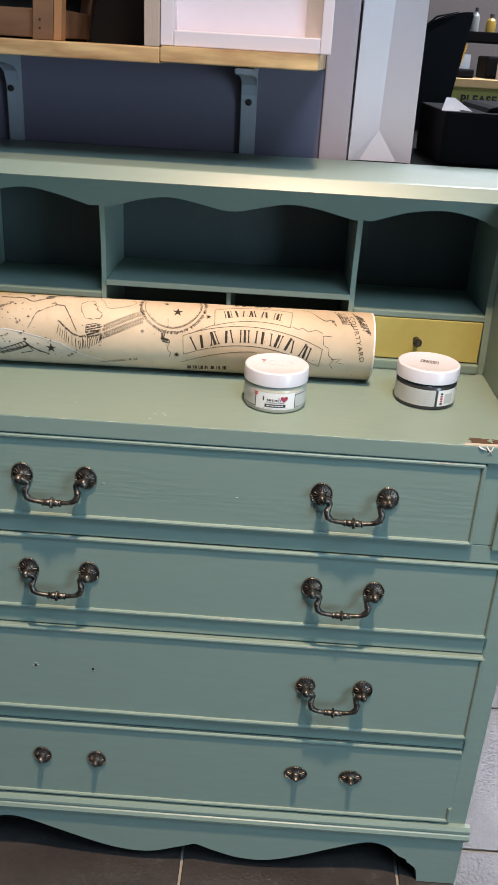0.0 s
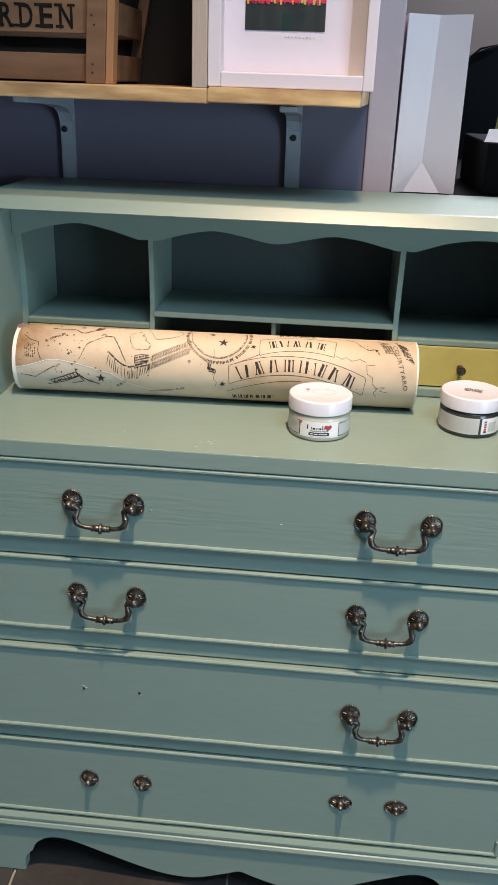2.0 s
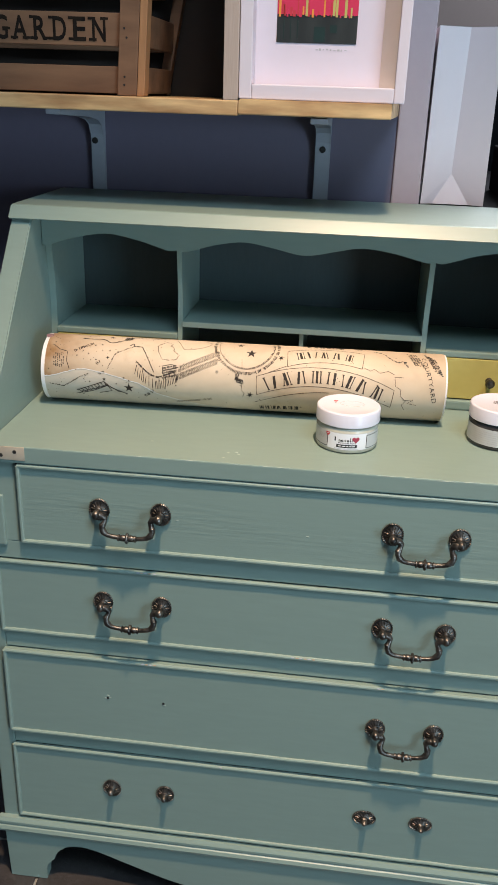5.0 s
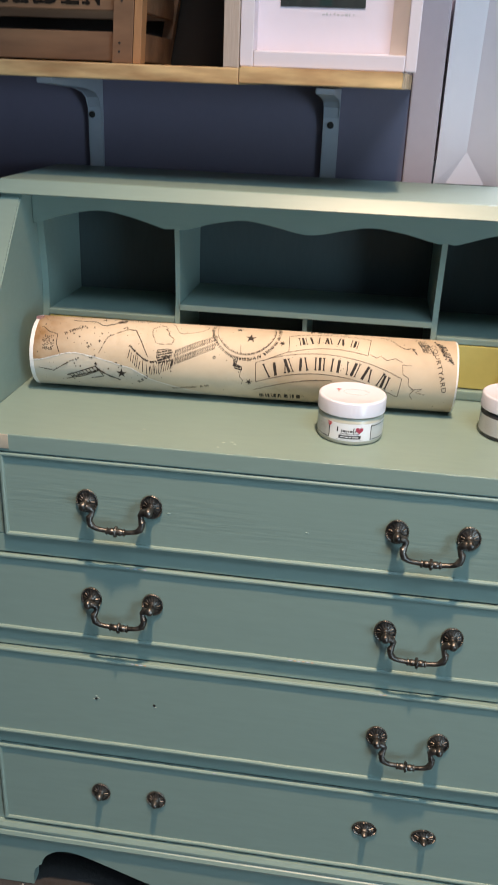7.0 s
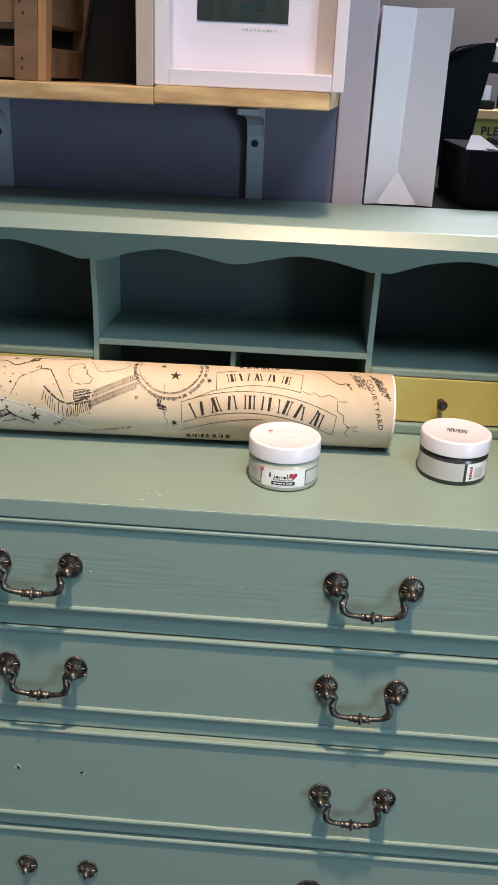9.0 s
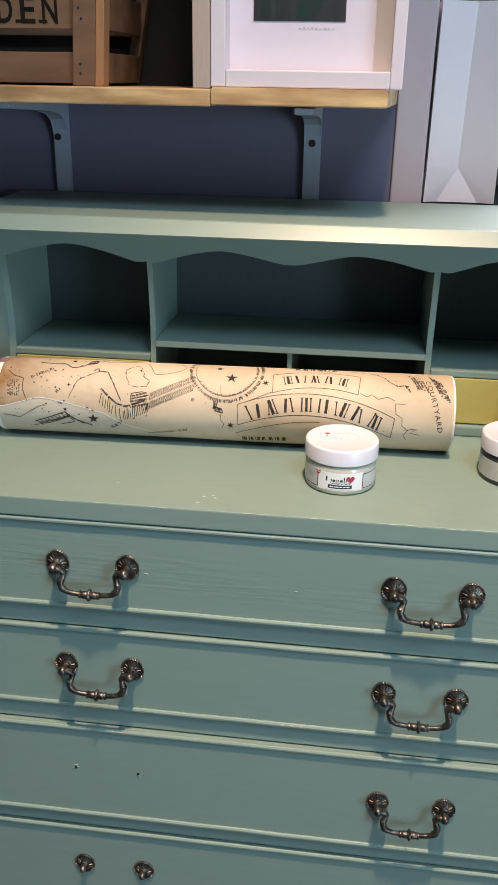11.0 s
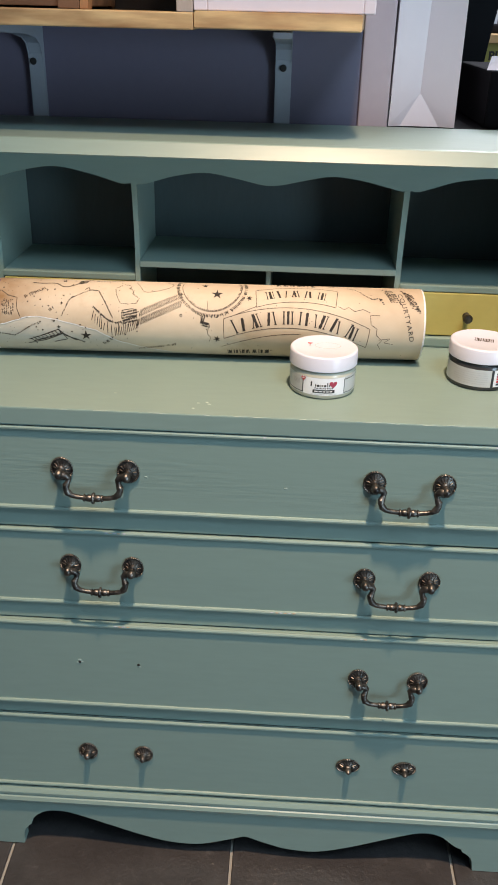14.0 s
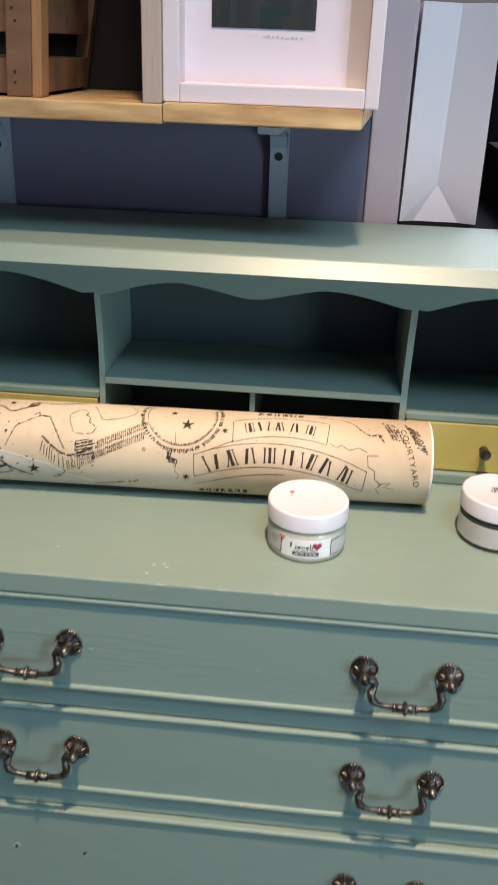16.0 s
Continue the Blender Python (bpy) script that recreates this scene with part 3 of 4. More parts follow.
def ribbon(points, width, bm=None, step=0.003):
    """A printed line on the roll through (u, v) points."""
    bm = bm or bmesh.new()
    fine = []
    for (a, b), (c, d) in zip(points, points[1:]):
        n = max(1, int(math.hypot(c - a, d - b) / step))
        fine += [(a + (c - a) * k / n, b + (d - b) * k / n) for k in range(n)]
    fine.append(points[-1])
    pairs = []
    for i, (u, v) in enumerate(fine):
        p, q = fine[max(i - 1, 0)], fine[min(i + 1, len(fine) - 1)]
        du, dv = q[0] - p[0], q[1] - p[1]
        n = math.hypot(du, dv) or 1
        w = 1.7 * width * (0.42 + 0.16 * noise.noise(Vector((u * 300, v * 300, 0))))
        pairs.append((bm.verts.new(on_roll(u - dv / n * w, v + du / n * w, INK)), bm.verts.new(on_roll(u + dv / n * w, v - du / n * w, INK))))
    for p, q in zip(pairs, pairs[1:]):
        bm.faces.new((p[0], q[0], q[1], p[1]))
    return bm


def ink(name, bm, label="", soft=False):
    return part(name, bm, M_ink_soft if soft else M_ink, sheet, label)


def star(u, v, r, arms=5, turn=0.3):
    bm = bmesh.new()
    mid = bm.verts.new(on_roll(u, v, INK))
    rim = []
    for k in range(2 * arms):
        a, q = math.pi * k / arms + turn, r * (1 if k % 2 == 0 else 0.36)
        rim.append(bm.verts.new(on_roll(u + q * math.cos(a), v + q * math.sin(a), INK)))
    for k in range(2 * arms):
        bm.faces.new((mid, rim[k], rim[(k + 1) % (2 * arms)]))
    return bm


for u, v, r, arms in ((0.0112, 0.0452, 0.0072, 5), (-0.0035, 0.0612, 0.0045, 5), (0.049, 0.0405, 0.0042, 6), (0.0122, -0.0100, 0.0048, 6), (-0.1418, -0.0102, 0.0068, 5), (-0.170, 0.0645, 0.0040, 5), (-0.173, 0.0000, 0.0026, 5)):
    ink("star", star(u, v, r, arms), "small inked star")

rng = random.Random(11)


def squiggle_text(a, b, height, pitch, dense=0.8, bm=None):
    """Tiny lettering too small to read: short strokes in a row from a to b."""
    bm = bm or bmesh.new()
    n = max(2, int(math.hypot(b[0] - a[0], b[1] - a[1]) / pitch))
    du, dv = (b[0] - a[0]) / n, (b[1] - a[1]) / n
    q = math.hypot(du, dv)
    nu, nv = -dv / q * height, du / q * height
    for k in range(n):
        if rng.random() > dense:
            continue
        u, v = a[0] + du * k, a[1] + dv * k
        lean = rng.uniform(-0.6, 0.6)
        lo, hi = rng.uniform(-0.1, 0.15), rng.uniform(0.8, 1.1)
        ribbon([(u + nu * lo, v + nv * lo), (u + nu * hi + du * lean, v + nv * hi + dv * lean)], 0.0007, bm)
        if rng.random() < 0.4:
            h = rng.choice((0.1, 0.5, 0.9))
            ribbon([(u + nu * h, v + nv * h), (u + nu * h + du * 0.8, v + nv * h + dv * 0.8)], 0.0005, bm)
    return bm


def arc(cu, cv, r, a0, a1, n=24, flat=1.0):
    return [(cu + r * math.cos(radians(a0 + (a1 - a0) * k / n)), cv + flat * r * math.sin(radians(a0 + (a1 - a0) * k / n))) for k in range(n + 1)]


def bars_on_curve(points, height, pitch):
    bm = bmesh.new()
    for p, q in zip(points, points[1:]):
        squiggle_text(p, q, height, pitch, 0.9, bm)
    return bm


def zigzag(a, b, height, pitch, bm=None):
    """A row of tiny pointed lettering from a to b, drawn as one zigzag with gaps."""
    bm = bm or bmesh.new()
    n = max(4, int(math.hypot(b[0] - a[0], b[1] - a[1]) / pitch))
    du, dv = (b[0] - a[0]) / n, (b[1] - a[1]) / n
    q = math.hypot(du, dv)
    nu, nv = -dv / q * height, du / q * height
    run = []
    for k in range(n + 1):
        h = (k % 2) * rng.uniform(0.8, 1.05) + rng.uniform(-0.06, 0.06)
        run.append((a[0] + du * k + nu * h, a[1] + dv * k + nv * h))
        if len(run) > 3 and rng.random() < 0.16 or k == n:
            if len(run) > 1:
                ribbon(run, 0.00105, bm)
            run = []
    return bm


# the round plan with its ring of tiny writing
CU, CV = 0.0052, 0.0575
ink("ring_writing", bars_on_curve(arc(CU, CV, 0.0385, 150, 390, 30), -0.0038, 0.0016), "ring of tiny writing")
ink("ring_line", ribbon(arc(CU, CV, 0.0352, 150, 390, 60), 0.0004), soft=True)
ink("ring_writing", bars_on_curve(arc(CU, CV, 0.0330, 215, 380, 20), -0.0022, 0.0018))
ink("doorway", ribbon([(-0.002, 0.018), (-0.004, 0.0105), (0.0025, 0.0085), (0.0035, 0.0045), (-0.0055, 0.0065)], 0.0009))
ink("doorway", bars_on_curve([(-0.007, 0.017), (-0.0075, 0.0085), (0.0015, 0.006)], 0.003, 0.0011))
ink("path_line", ribbon([(0.002, 0.004), (0.001, -0.004), (0.005, -0.008), (0.003, -0.014)], 0.0004), soft=True)
ink("path_line", ribbon([(0.0, 0.035), (0.001, 0.024)], 0.0003), soft=True)
# the corridor of writing
for off in (0.0, 0.0046, 0.0110, 0.0156):
    ink("corridor_writing", zigzag((-0.081 + off * 0.3, 0.0035 + off), (-0.0300 + off * 0.1, 0.0270 + off), 0.0036, 0.00105), "line of tiny map writing")
# the winding stair: a fan of short strokes with a line of writing between every two
stair = smooth_line([(-0.1340, 0.0090), (-0.1230, -0.0010), (-0.1110, -0.0085), (-0.1010, -0.0082), (-0.0900, -0.0035), (-0.0800, 0.0010)], 5)
bm = bmesh.new()
for k, (u, v) in enumerate(stair):
    if rng.random() < 0.2:
        continue
    a = radians(62 + 60 * k / len(stair) + rng.uniform(-14, 14))
    long = 0.0125 + 0.0030 * math.sin(k * 1.9)
    ribbon([(u, v), (u + 0.35 * long * math.cos(a), v + long * math.sin(a))], 0.00052, bm)
ink("stair_strokes", bm, "fan of fine inked stair strokes")
ink("stair_writing", bars_on_curve([(u + 0.001, v + 0.0145) for u, v in stair[::4]], 0.0022, 0.0013))
for k in range(5):
    ink("stair_writing", squiggle_text((-0.0985, 0.0050 + 0.0030 * k), (-0.0805, 0.0095 + 0.0030 * k), 0.0019, 0.0011))
ink("stair_edge", ribbon([(-0.0990, 0.0120), (-0.0985, 0.0210), (-0.0860, 0.0235), (-0.0850, 0.0190), (-0.0790, 0.0200)], 0.0006))
# dashed outline of a house
ink("outline_writing", bars_on_curve([(-0.1685, 0.0135), (-0.1600, 0.0330), (-0.1370, 0.0460), (-0.1280, 0.0450), (-0.1190, 0.0290), (-0.1105, 0.0125)], 0.0011, 0.0018))
ink("outline_line", ribbon([(-0.1370, 0.0470), (-0.1280, 0.0460), (-0.1185, 0.0290), (-0.1098, 0.0125)], 0.0005), soft=True)
# faint hill outlines
ink("hill_outline", bars_on_curve([(-0.1010, 0.0300), (-0.1060, 0.0400), (-0.1080, 0.0500), (-0.0980, 0.0580), (-0.0900, 0.0560), (-0.0920, 0.0500), (-0.0870, 0.0470), (-0.0880, 0.0420), (-0.0800, 0.0360), (-0.0830, 0.0300), (-0.0920, 0.0290), (-0.1010, 0.0300)], 0.0009, 0.0016), soft=True)
ink("hill_outline", ribbon(smooth_line([(-0.086, 0.066), (-0.081, 0.058), (-0.078, 0.052), (-0.073, 0.0455), (-0.058, 0.048), (-0.045, 0.054), (-0.041, 0.061), (-0.048, 0.067)], 5), 0.0004), soft=True)
# scrolls, hills and smudged words towards the torn end
ink("scroll", ribbon([(-0.1590, 0.0530), (-0.1530, 0.0580), (-0.1510, 0.0660), (-0.1425, 0.0680), (-0.1440, 0.0610), (-0.1520, 0.0575)], 0.0008))
for k in range(3):
    ink("scroll_writing", squiggle_text((-0.1525 + 0.001 * k, 0.0590 + 0.0025 * k), (-0.1445 + 0.001 * k, 0.0610 + 0.0025 * k), 0.0016, 0.0009))
ink("scroll_writing", bars_on_curve([(-0.1420, 0.0690), (-0.1300, 0.0660), (-0.1100, 0.0690), (-0.095, 0.072)], 0.0022, 0.0017))
ink("path_line", ribbon(smooth_line([(-0.2080, 0.0580), (-0.1950, 0.0570), (-0.1800, 0.0575), (-0.1700, 0.0510), (-0.1620, 0.0520), (-0.1590, 0.0560)], 5), 0.0008))
ink("faded_word", squiggle_text((-0.2120, 0.0330), (-0.1880, 0.0470), 0.0040, 0.0021), "faded unreadable word", True)
ink("faded_word", squiggle_text((-0.1850, 0.0150), (-0.1740, 0.0250), 0.0035, 0.0021), soft=True)
ink("cliff_line", ribbon([(-0.2420, 0.0430), (-0.2330, 0.0360), (-0.2220, 0.0330), (-0.2220, 0.0210), (-0.2180, 0.0110)], 0.0006), soft=True)
for k in range(6):
    ink("cliff_writing", squiggle_text((-0.2400 + 0.0025 * k, 0.0300), (-0.2385 + 0.0025 * k, 0.0120), 0.0014, 0.0016), soft=True)
ink("peak_mark", ribbon([(-0.1440, 0.0470), (-0.1395, 0.0510), (-0.1380, 0.0455)], 0.0008))
ink("small_ring", ribbon(arc(-0.0300, 0.0170, 0.0014, 0, 360, 14), 0.0005))
# under the tear
ink("path_line", bars_on_curve([(-0.2440, -0.0100), (-0.2260, -0.0130), (-0.2040, 0.0010), (-0.1920, 0.0060)], 0.0011, 0.0016))
ink("tower", ribbon([(-0.2120, -0.0245), (-0.1900, -0.0180), (-0.1690, -0.0085), (-0.1640, -0.0160), (-0.1800, -0.0205)], 0.0007))
ink("path_line", ribbon([(-0.1660, -0.0090), (-0.1560, -0.0165), (-0.1480, -0.0180), (-0.1450, -0.0210)], 0.0006))
for k in range(5):
    ink("tower_writing", squiggle_text((-0.2060 + 0.0075 * k, -0.0230 + 0.0028 * k), (-0.2000 + 0.0075 * k, -0.0190 + 0.0028 * k), 0.0022, 0.0014))
ink("faded_word", squiggle_text((-0.1200, -0.0230), (-0.1080, -0.0120), 0.0042, 0.0022))
ink("faded_word", squiggle_text((-0.0800, -0.0310), (-0.0350, -0.0215), 0.0036, 0.0019), soft=True)
# small black drops, a fan of hatching and a hatched tower at the torn end
for u, v, r in ((-0.1697, 0.0276, 0.0024), (-0.1878, 0.0448, 0.0019), (-0.1794, 0.0462, 0.0018), (-0.1680, 0.0373, 0.0017), (-0.2022, 0.0352, 0.0015), (-0.0955, -0.0072, 0.0017), (-0.0815, -0.0030, 0.0015), (-0.1779, 0.0070, 0.0018), (-0.1993, -0.0010, 0.0013)):
    ink("ink_drop", star(u, v, r, 4, 1.57 if r > 0.0018 else 0.9), "small black drop")
bm = bmesh.new()
for k in range(9):
    t = k / 8
    u, v = -0.2080 + 0.0340 * t, -0.0165 + 0.0135 * t
    ribbon([(u, v), (u + 0.0042, v - 0.0035 - 0.002 * t)], 0.0006, bm)
ribbon([(-0.2100, -0.0180), (-0.1735, -0.0030), (-0.1650, -0.0110), (-0.1440, -0.0200)], 0.0007, bm)
ribbon([(-0.2030, -0.0200), (-0.1690, -0.0080)], 0.0005, bm)
ink("hatching", bm, "hatched little tower")

# banners with bars in place of names
def bow(u, u0, u1, v0, v1, rise):
    t = (u - u0) / (u1 - u0)
    return v0 + (v1 - v0) * t + rise * 4 * t * (1 - t)


def curve(u0, u1, v0, v1, rise, n=26):
    return [(u0 + (u1 - u0) * k / n, bow(u0 + (u1 - u0) * k / n, u0, u1, v0, v1, rise)) for k in range(n + 1)]


def banner(u0, u1, lo, hi, rise):
    ink("banner_line", ribbon(curve(u0, u1, lo[0], lo[1], rise), 0.00045), soft=True)
    ink("banner_line", ribbon(curve(u0 - 0.001, u1 + 0.003, hi[0], hi[1], rise), 0.00045), soft=True)
    ink("banner_line", ribbon([(u0, lo[0]), (u0 - 0.001, hi[0])], 0.00045), soft=True)
    ink("banner_line", ribbon([(u1, lo[1]), (u1 + 0.003, hi[1])], 0.00045), soft=True)


banner(0.0205, 0.1875, (-0.0090, -0.0165), (0.0145, 0.0070), 0.0185)
banner(0.0575, 0.1500, (0.0290, 0.0310), (0.0530, 0.0560), 0.0070)
ink("banner_line", ribbon(curve(0.0180, 0.1100, -0.0210, -0.0010, 0.0050), 0.00045), soft=True)
ink("banner_line", ribbon([(0.0275, 0.0170), (0.0575, 0.0300)], 0.00045), soft=True)


def name_bars(u0, u1, v0, v1, rise, height, count, stroke):
    """Plain serifed bars of the size of the lettering, one pair a letter."""
    for k in range(count):
        t = (k + 0.5) / count
        u = u0 + (u1 - u0) * t
        v = bow(u, u0, u1, v0, v1, rise)
        slope = (bow(u + 1e-4, u0, u1, v0, v1, rise) - v) / 1e-4
        gap = (u1 - u0) / count
        bm = bmesh.new()
        kinds = ((-0.26, 0.55), (0.16, 1.05)), ((-0.24, 0.4), (0.04, 1.1), (0.27, 0.35)), ((-0.26, 1.0), (0.2, 0.5)), ((-0.28, 0.5), (0.0, 0.9), (0.26, 0.5))
        for off, thick in kinds[(k * 5 + count) % 4]:
            a = u + off * gap
            va = v + slope * off * gap
            tip = (0.0, 0.16, 0.0, -0.14, 0.10)[(k * 3 + count) % 5] * gap * (1 if off < 0 else -1)
            ribbon([(a, va), (a - slope * height + tip, va + height)], stroke * thick, bm)
            for h in (0.03, 0.97):
                foot = 0.085 * gap
                b_, vb = a - slope * height * h + tip * h, va + height * h
                ribbon([(b_ - foot, vb - slope * foot), (b_ + foot, vb + slope * foot)], stroke * 0.3, bm)
        ink("lettering_bar", bm)


name_bars(0.0320, 0.1760, -0.0035, -0.0095, 0.0165, 0.0150, 8, 0.0021)
name_bars(0.0670, 0.1400, 0.0385, 0.0395, 0.0050, 0.0112, 5, 0.0017)
name_bars(0.0240, 0.0750, -0.0360, -0.0330, 0.0005, 0.0080, 7, 0.0016)
name_bars(0.0800, 0.1280, 0.0665, 0.0665, 0.0010, 0.0070, 6, 0.0016)
# star lines and writing at the far end
ink("star_line", ribbon([(0.1525, 0.0330), (0.1600, 0.0290), (0.1650, 0.0320), (0.1720, 0.0270), (0.1820, 0.0300), (0.1900, 0.0260)], 0.0004), soft=True)
ink("star_line", ribbon([(0.2010, 0.0230), (0.1905, 0.0230), (0.1915, 0.0120), (0.1985, 0.0080), (0.1985, 0.0000), (0.2055, -0.0060), (0.2010, -0.0120), (0.2050, -0.0190)], 0.0004), soft=True)
ink("star_line", ribbon([(0.2020, -0.0055), (0.2150, -0.0035), (0.2080, -0.0090), (0.2190, -0.0110)], 0.0004), soft=True)
ink("vine", bars_on_curve(smooth_line([(0.1430, 0.0690), (0.1600, 0.0660), (0.1750, 0.0590), (0.1840, 0.0490), (0.1930, 0.0430), (0.2010, 0.0440), (0.2060, 0.0360)], 3), 0.0016, 0.0016))
ink("leaf_mark", star(0.2025, 0.0440, 0.0032, 3))
for k in range(4):
    ink("tiny_writing", squiggle_text((0.2050 + 0.0035 * k, 0.0630 - 0.001 * k), (0.2150 + 0.0035 * k, 0.0390 - 0.001 * k), 0.0022, 0.0014, 0.7))
for k in range(4):
    ink("tiny_writing", squiggle_text((0.2270 + 0.0035 * k, 0.0620 - 0.003 * k), (0.2390 + 0.0030 * k, 0.0320 - 0.002 * k), 0.0022, 0.0014, 0.75))


def lettering(body, size, place, spacing=1.0, bold=0.0):
    """Words in the built-in font, laid out by place(x, y) to a point."""
    cu = bpy.data.curves.new("lettering", "FONT")
    cu.body, cu.size, cu.space_character, cu.resolution_u, cu.offset = body, size, spacing, 3, bold
    ob = new("lettering", cu)
    me = bpy.data.meshes.new_from_object(ob.evaluated_get(bpy.context.evaluated_depsgraph_get()))
    bpy.data.objects.remove(ob)
    bm = bmesh.new()
    bm.from_mesh(me)
    bpy.data.meshes.remove(me)
    width = max(v.co.x for v in bm.verts)
    for v in bm.verts:
        v.co = place(v.co.x, v.co.y, width)
    return bm


def courtyard_place(x, y, width):
    t = x / width
    u, v = 0.2225 + 0.0155 * t, 0.0535 - 0.0605 * t
    du, dv = 0.0155 / 0.0625, -0.0605 / 0.0625
    return on_roll(u - dv * y, v + du * y, INK)


ink("lettering", lettering("COURTYARD", 0.0078, courtyard_place, 1.15), "printed word along the sheet")
# speckles
bm = bmesh.new()
for k in range(170):
    u = rng.uniform(-0.25, 0.25) if k > 90 else rng.uniform(-0.25, -0.1)
    v, r = rng.uniform(-0.03, 0.075), rng.choice((0.0003, 0.0004, 0.0004, 0.0006, 0.0006, 0.0010))
    if r > 0.0008 and u > -0.12:
        r = 0.0005
    bm.faces.new([bm.verts.new(on_roll(u + r * math.cos(a) * rng.uniform(0.7, 1.2), v + r * math.sin(a), INK)) for a in (0, 1.05, 2.1, 3.14, 4.2, 5.2)])
tagged(ink("speckles", bm, "dark ink speckles"), kind="stuff")
bm = bmesh.new()
bm.faces.new([bm.verts.new(on_roll(-0.2515 + 0.0050 * math.cos(a), 0.062 + 0.0062 * math.sin(a), INK)) for a in (2 * math.pi * k / 18 for k in range(18))])
part("stamp", bm, mat("dull_purple_ink", (0.13, 0.06, 0.09), 0.6, second=(0.35, 0.22, 0.22), mix_scale=120), sheet, "dull purple stamp at the end")

# ---- paint jars ----
def jar(x, y, label, paint):
    j = thing("paint_jar", x, y, 0.6862, label, "jar", "paint jars on the writing surface")
    m = Matrix.Translation((x, y, 0.6863))
    part("glass_body", lathe([(0, 0.0), (0.0330, 0.0), (0.0355, 0.0010), (0.0364, 0.0032), (0.0364, 0.0280), (0.0355, 0.0298), (0.0340, 0.0308), (0.0338, 0.0325), (0, 0.0325)], m, 64), paint, j, "paint seen through the jar")
    lid = part("lid", lathe([(0.0345, 0.0318), (0.0371, 0.0319), (0.0376, 0.0325), (0.0374, 0.0466), (0.0369, 0.0478), (0.0358, 0.0486), (0.0346, 0.0487), (0.0338, 0.0483), (0, 0.0483)], m, 64), M_white, j, "glossy white screw lid")
    lab = part("label", wrap(m, -180, 180, 0.0048, 0.0252, 0.0001, 72), M_label, j, "silver grey paper label")
    return lid, lab, m


def wrap(m, a0, a1, z0, z1, lift, n=10):
    """A patch round the jar; angles in degrees from the side that faces the room, to the right."""
    bm, r = bmesh.new(), 0.0364 + lift
    cols = []
    for i in range(n + 1):
        a = radians(a0 + (a1 - a0) * i / n)
        cols.append([bm.verts.new(m @ Vector((r * math.sin(a), -r * math.cos(a), z))) for z in (z0, z1)])
    for p, q in zip(cols, cols[1:]):
        bm.faces.new((p[0], q[0], q[1], p[1]))
    return bm


def disc(m, outline, z):
    bm = bmesh.new()
    bm.faces.new([bm.verts.new(m @ Vector((x, y, z))) for x, y in outline])
    return bm


def heart(cx, cy, s):
    return [(cx + s * 0.0625 * 16 * math.sin(t) ** 3, cy + s * 0.0625 * (13 * math.cos(t) - 5 * math.cos(2 * t) - 2 * math.cos(3 * t) - math.cos(4 * t))) for t in (2 * math.pi * k / 24 for k in range(24))]


M_cream_paint = mat("cream_paint_in_jar", (0.50, 0.48, 0.39), 0.2, spread=0.03)
M_dark_paint = mat("charcoal_paint_in_jar", (0.040, 0.038, 0.038), 0.2, spread=0.03)
M_panel = mat("white_label_panel", (0.78, 0.78, 0.79), 0.45, spread=0.02)
M_pale_ink = mat("pale_grey_ink", (0.42, 0.42, 0.42), 0.5)
lid1, lab1, J1 = jar(0.0717, 0.0858, "small jar of cream paint with glossy white lid", M_cream_paint)
lid2, lab2, J2 = jar(0.2545, 0.128, "small jar of charcoal paint with glossy white lid", M_dark_paint)
# first jar: white panel with a dark mark, a red heart and lines
part("panel", wrap(J1, -38, 39, 0.0052, 0.0248, 0.0002), M_panel, lab1)
for a0, a1, z0, z1, mt in ((-37.6, -36.0, 0.0062, 0.0205, M_black), (-82, -37.6, 0.0062, 0.0070, M_black), (38, 39.4, 0.0062, 0.0225, M_black), (39.4, 80, 0.0062, 0.0069, M_black), (39.4, 80, 0.0219, 0.0226, M_black),
                           (-22, -19.5, 0.0152, 0.0205, M_black), (-14, -12.4, 0.0152, 0.0180, M_black), (-11, -6.5, 0.0152, 0.0176, M_black), (-5, -3.6, 0.0152, 0.0178, M_black), (-2, -0.6, 0.0152, 0.0178, M_black), (1, 5, 0.0152, 0.0176, M_black), (6.5, 8, 0.0152, 0.0204, M_black), (9.5, 11, 0.0152, 0.0178, M_black),
                           (-18, 20, 0.0078, 0.0117, M_black), (-15, -9, 0.0092, 0.0104, M_panel), (-7.5, -1, 0.0092, 0.0103, M_panel), (0.5, 4, 0.0092, 0.0104, M_panel), (5.5, 10, 0.0092, 0.0103, M_panel), (11, 16, 0.0092, 0.0104, M_panel), (-22, 24, 0.0062, 0.0065, M_pale_ink), (-60, -44, 0.0195, 0.0200, M_pale_ink), (-60, -44, 0.0180, 0.0185, M_pale_ink), (-60, -44, 0.0165, 0.0170, M_pale_ink), (-60, -44, 0.0150, 0.0155, M_pale_ink)):
    part("printed_bar", wrap(J1, a0, a1, z0, z1, 0.00035 if mt is not M_panel else 0.0005, 6), mt, lab1)


def wrapped_heart(m, a, z, s):
    bm = bmesh.new()
    r = 0.0369
    bm.faces.new([bm.verts.new(m @ Vector((r * math.sin(radians(a) + x / r), -r * math.cos(radians(a) + x / r), z + y))) for x, y in heart(0, 0, s)])
    return bm


def label_place(x, y, width):
    a = radians(-15) + x / width * radians(32)
    return J1 @ Vector((0.03680 * math.sin(a), -0.03680 * math.cos(a), 0.0128 + y))


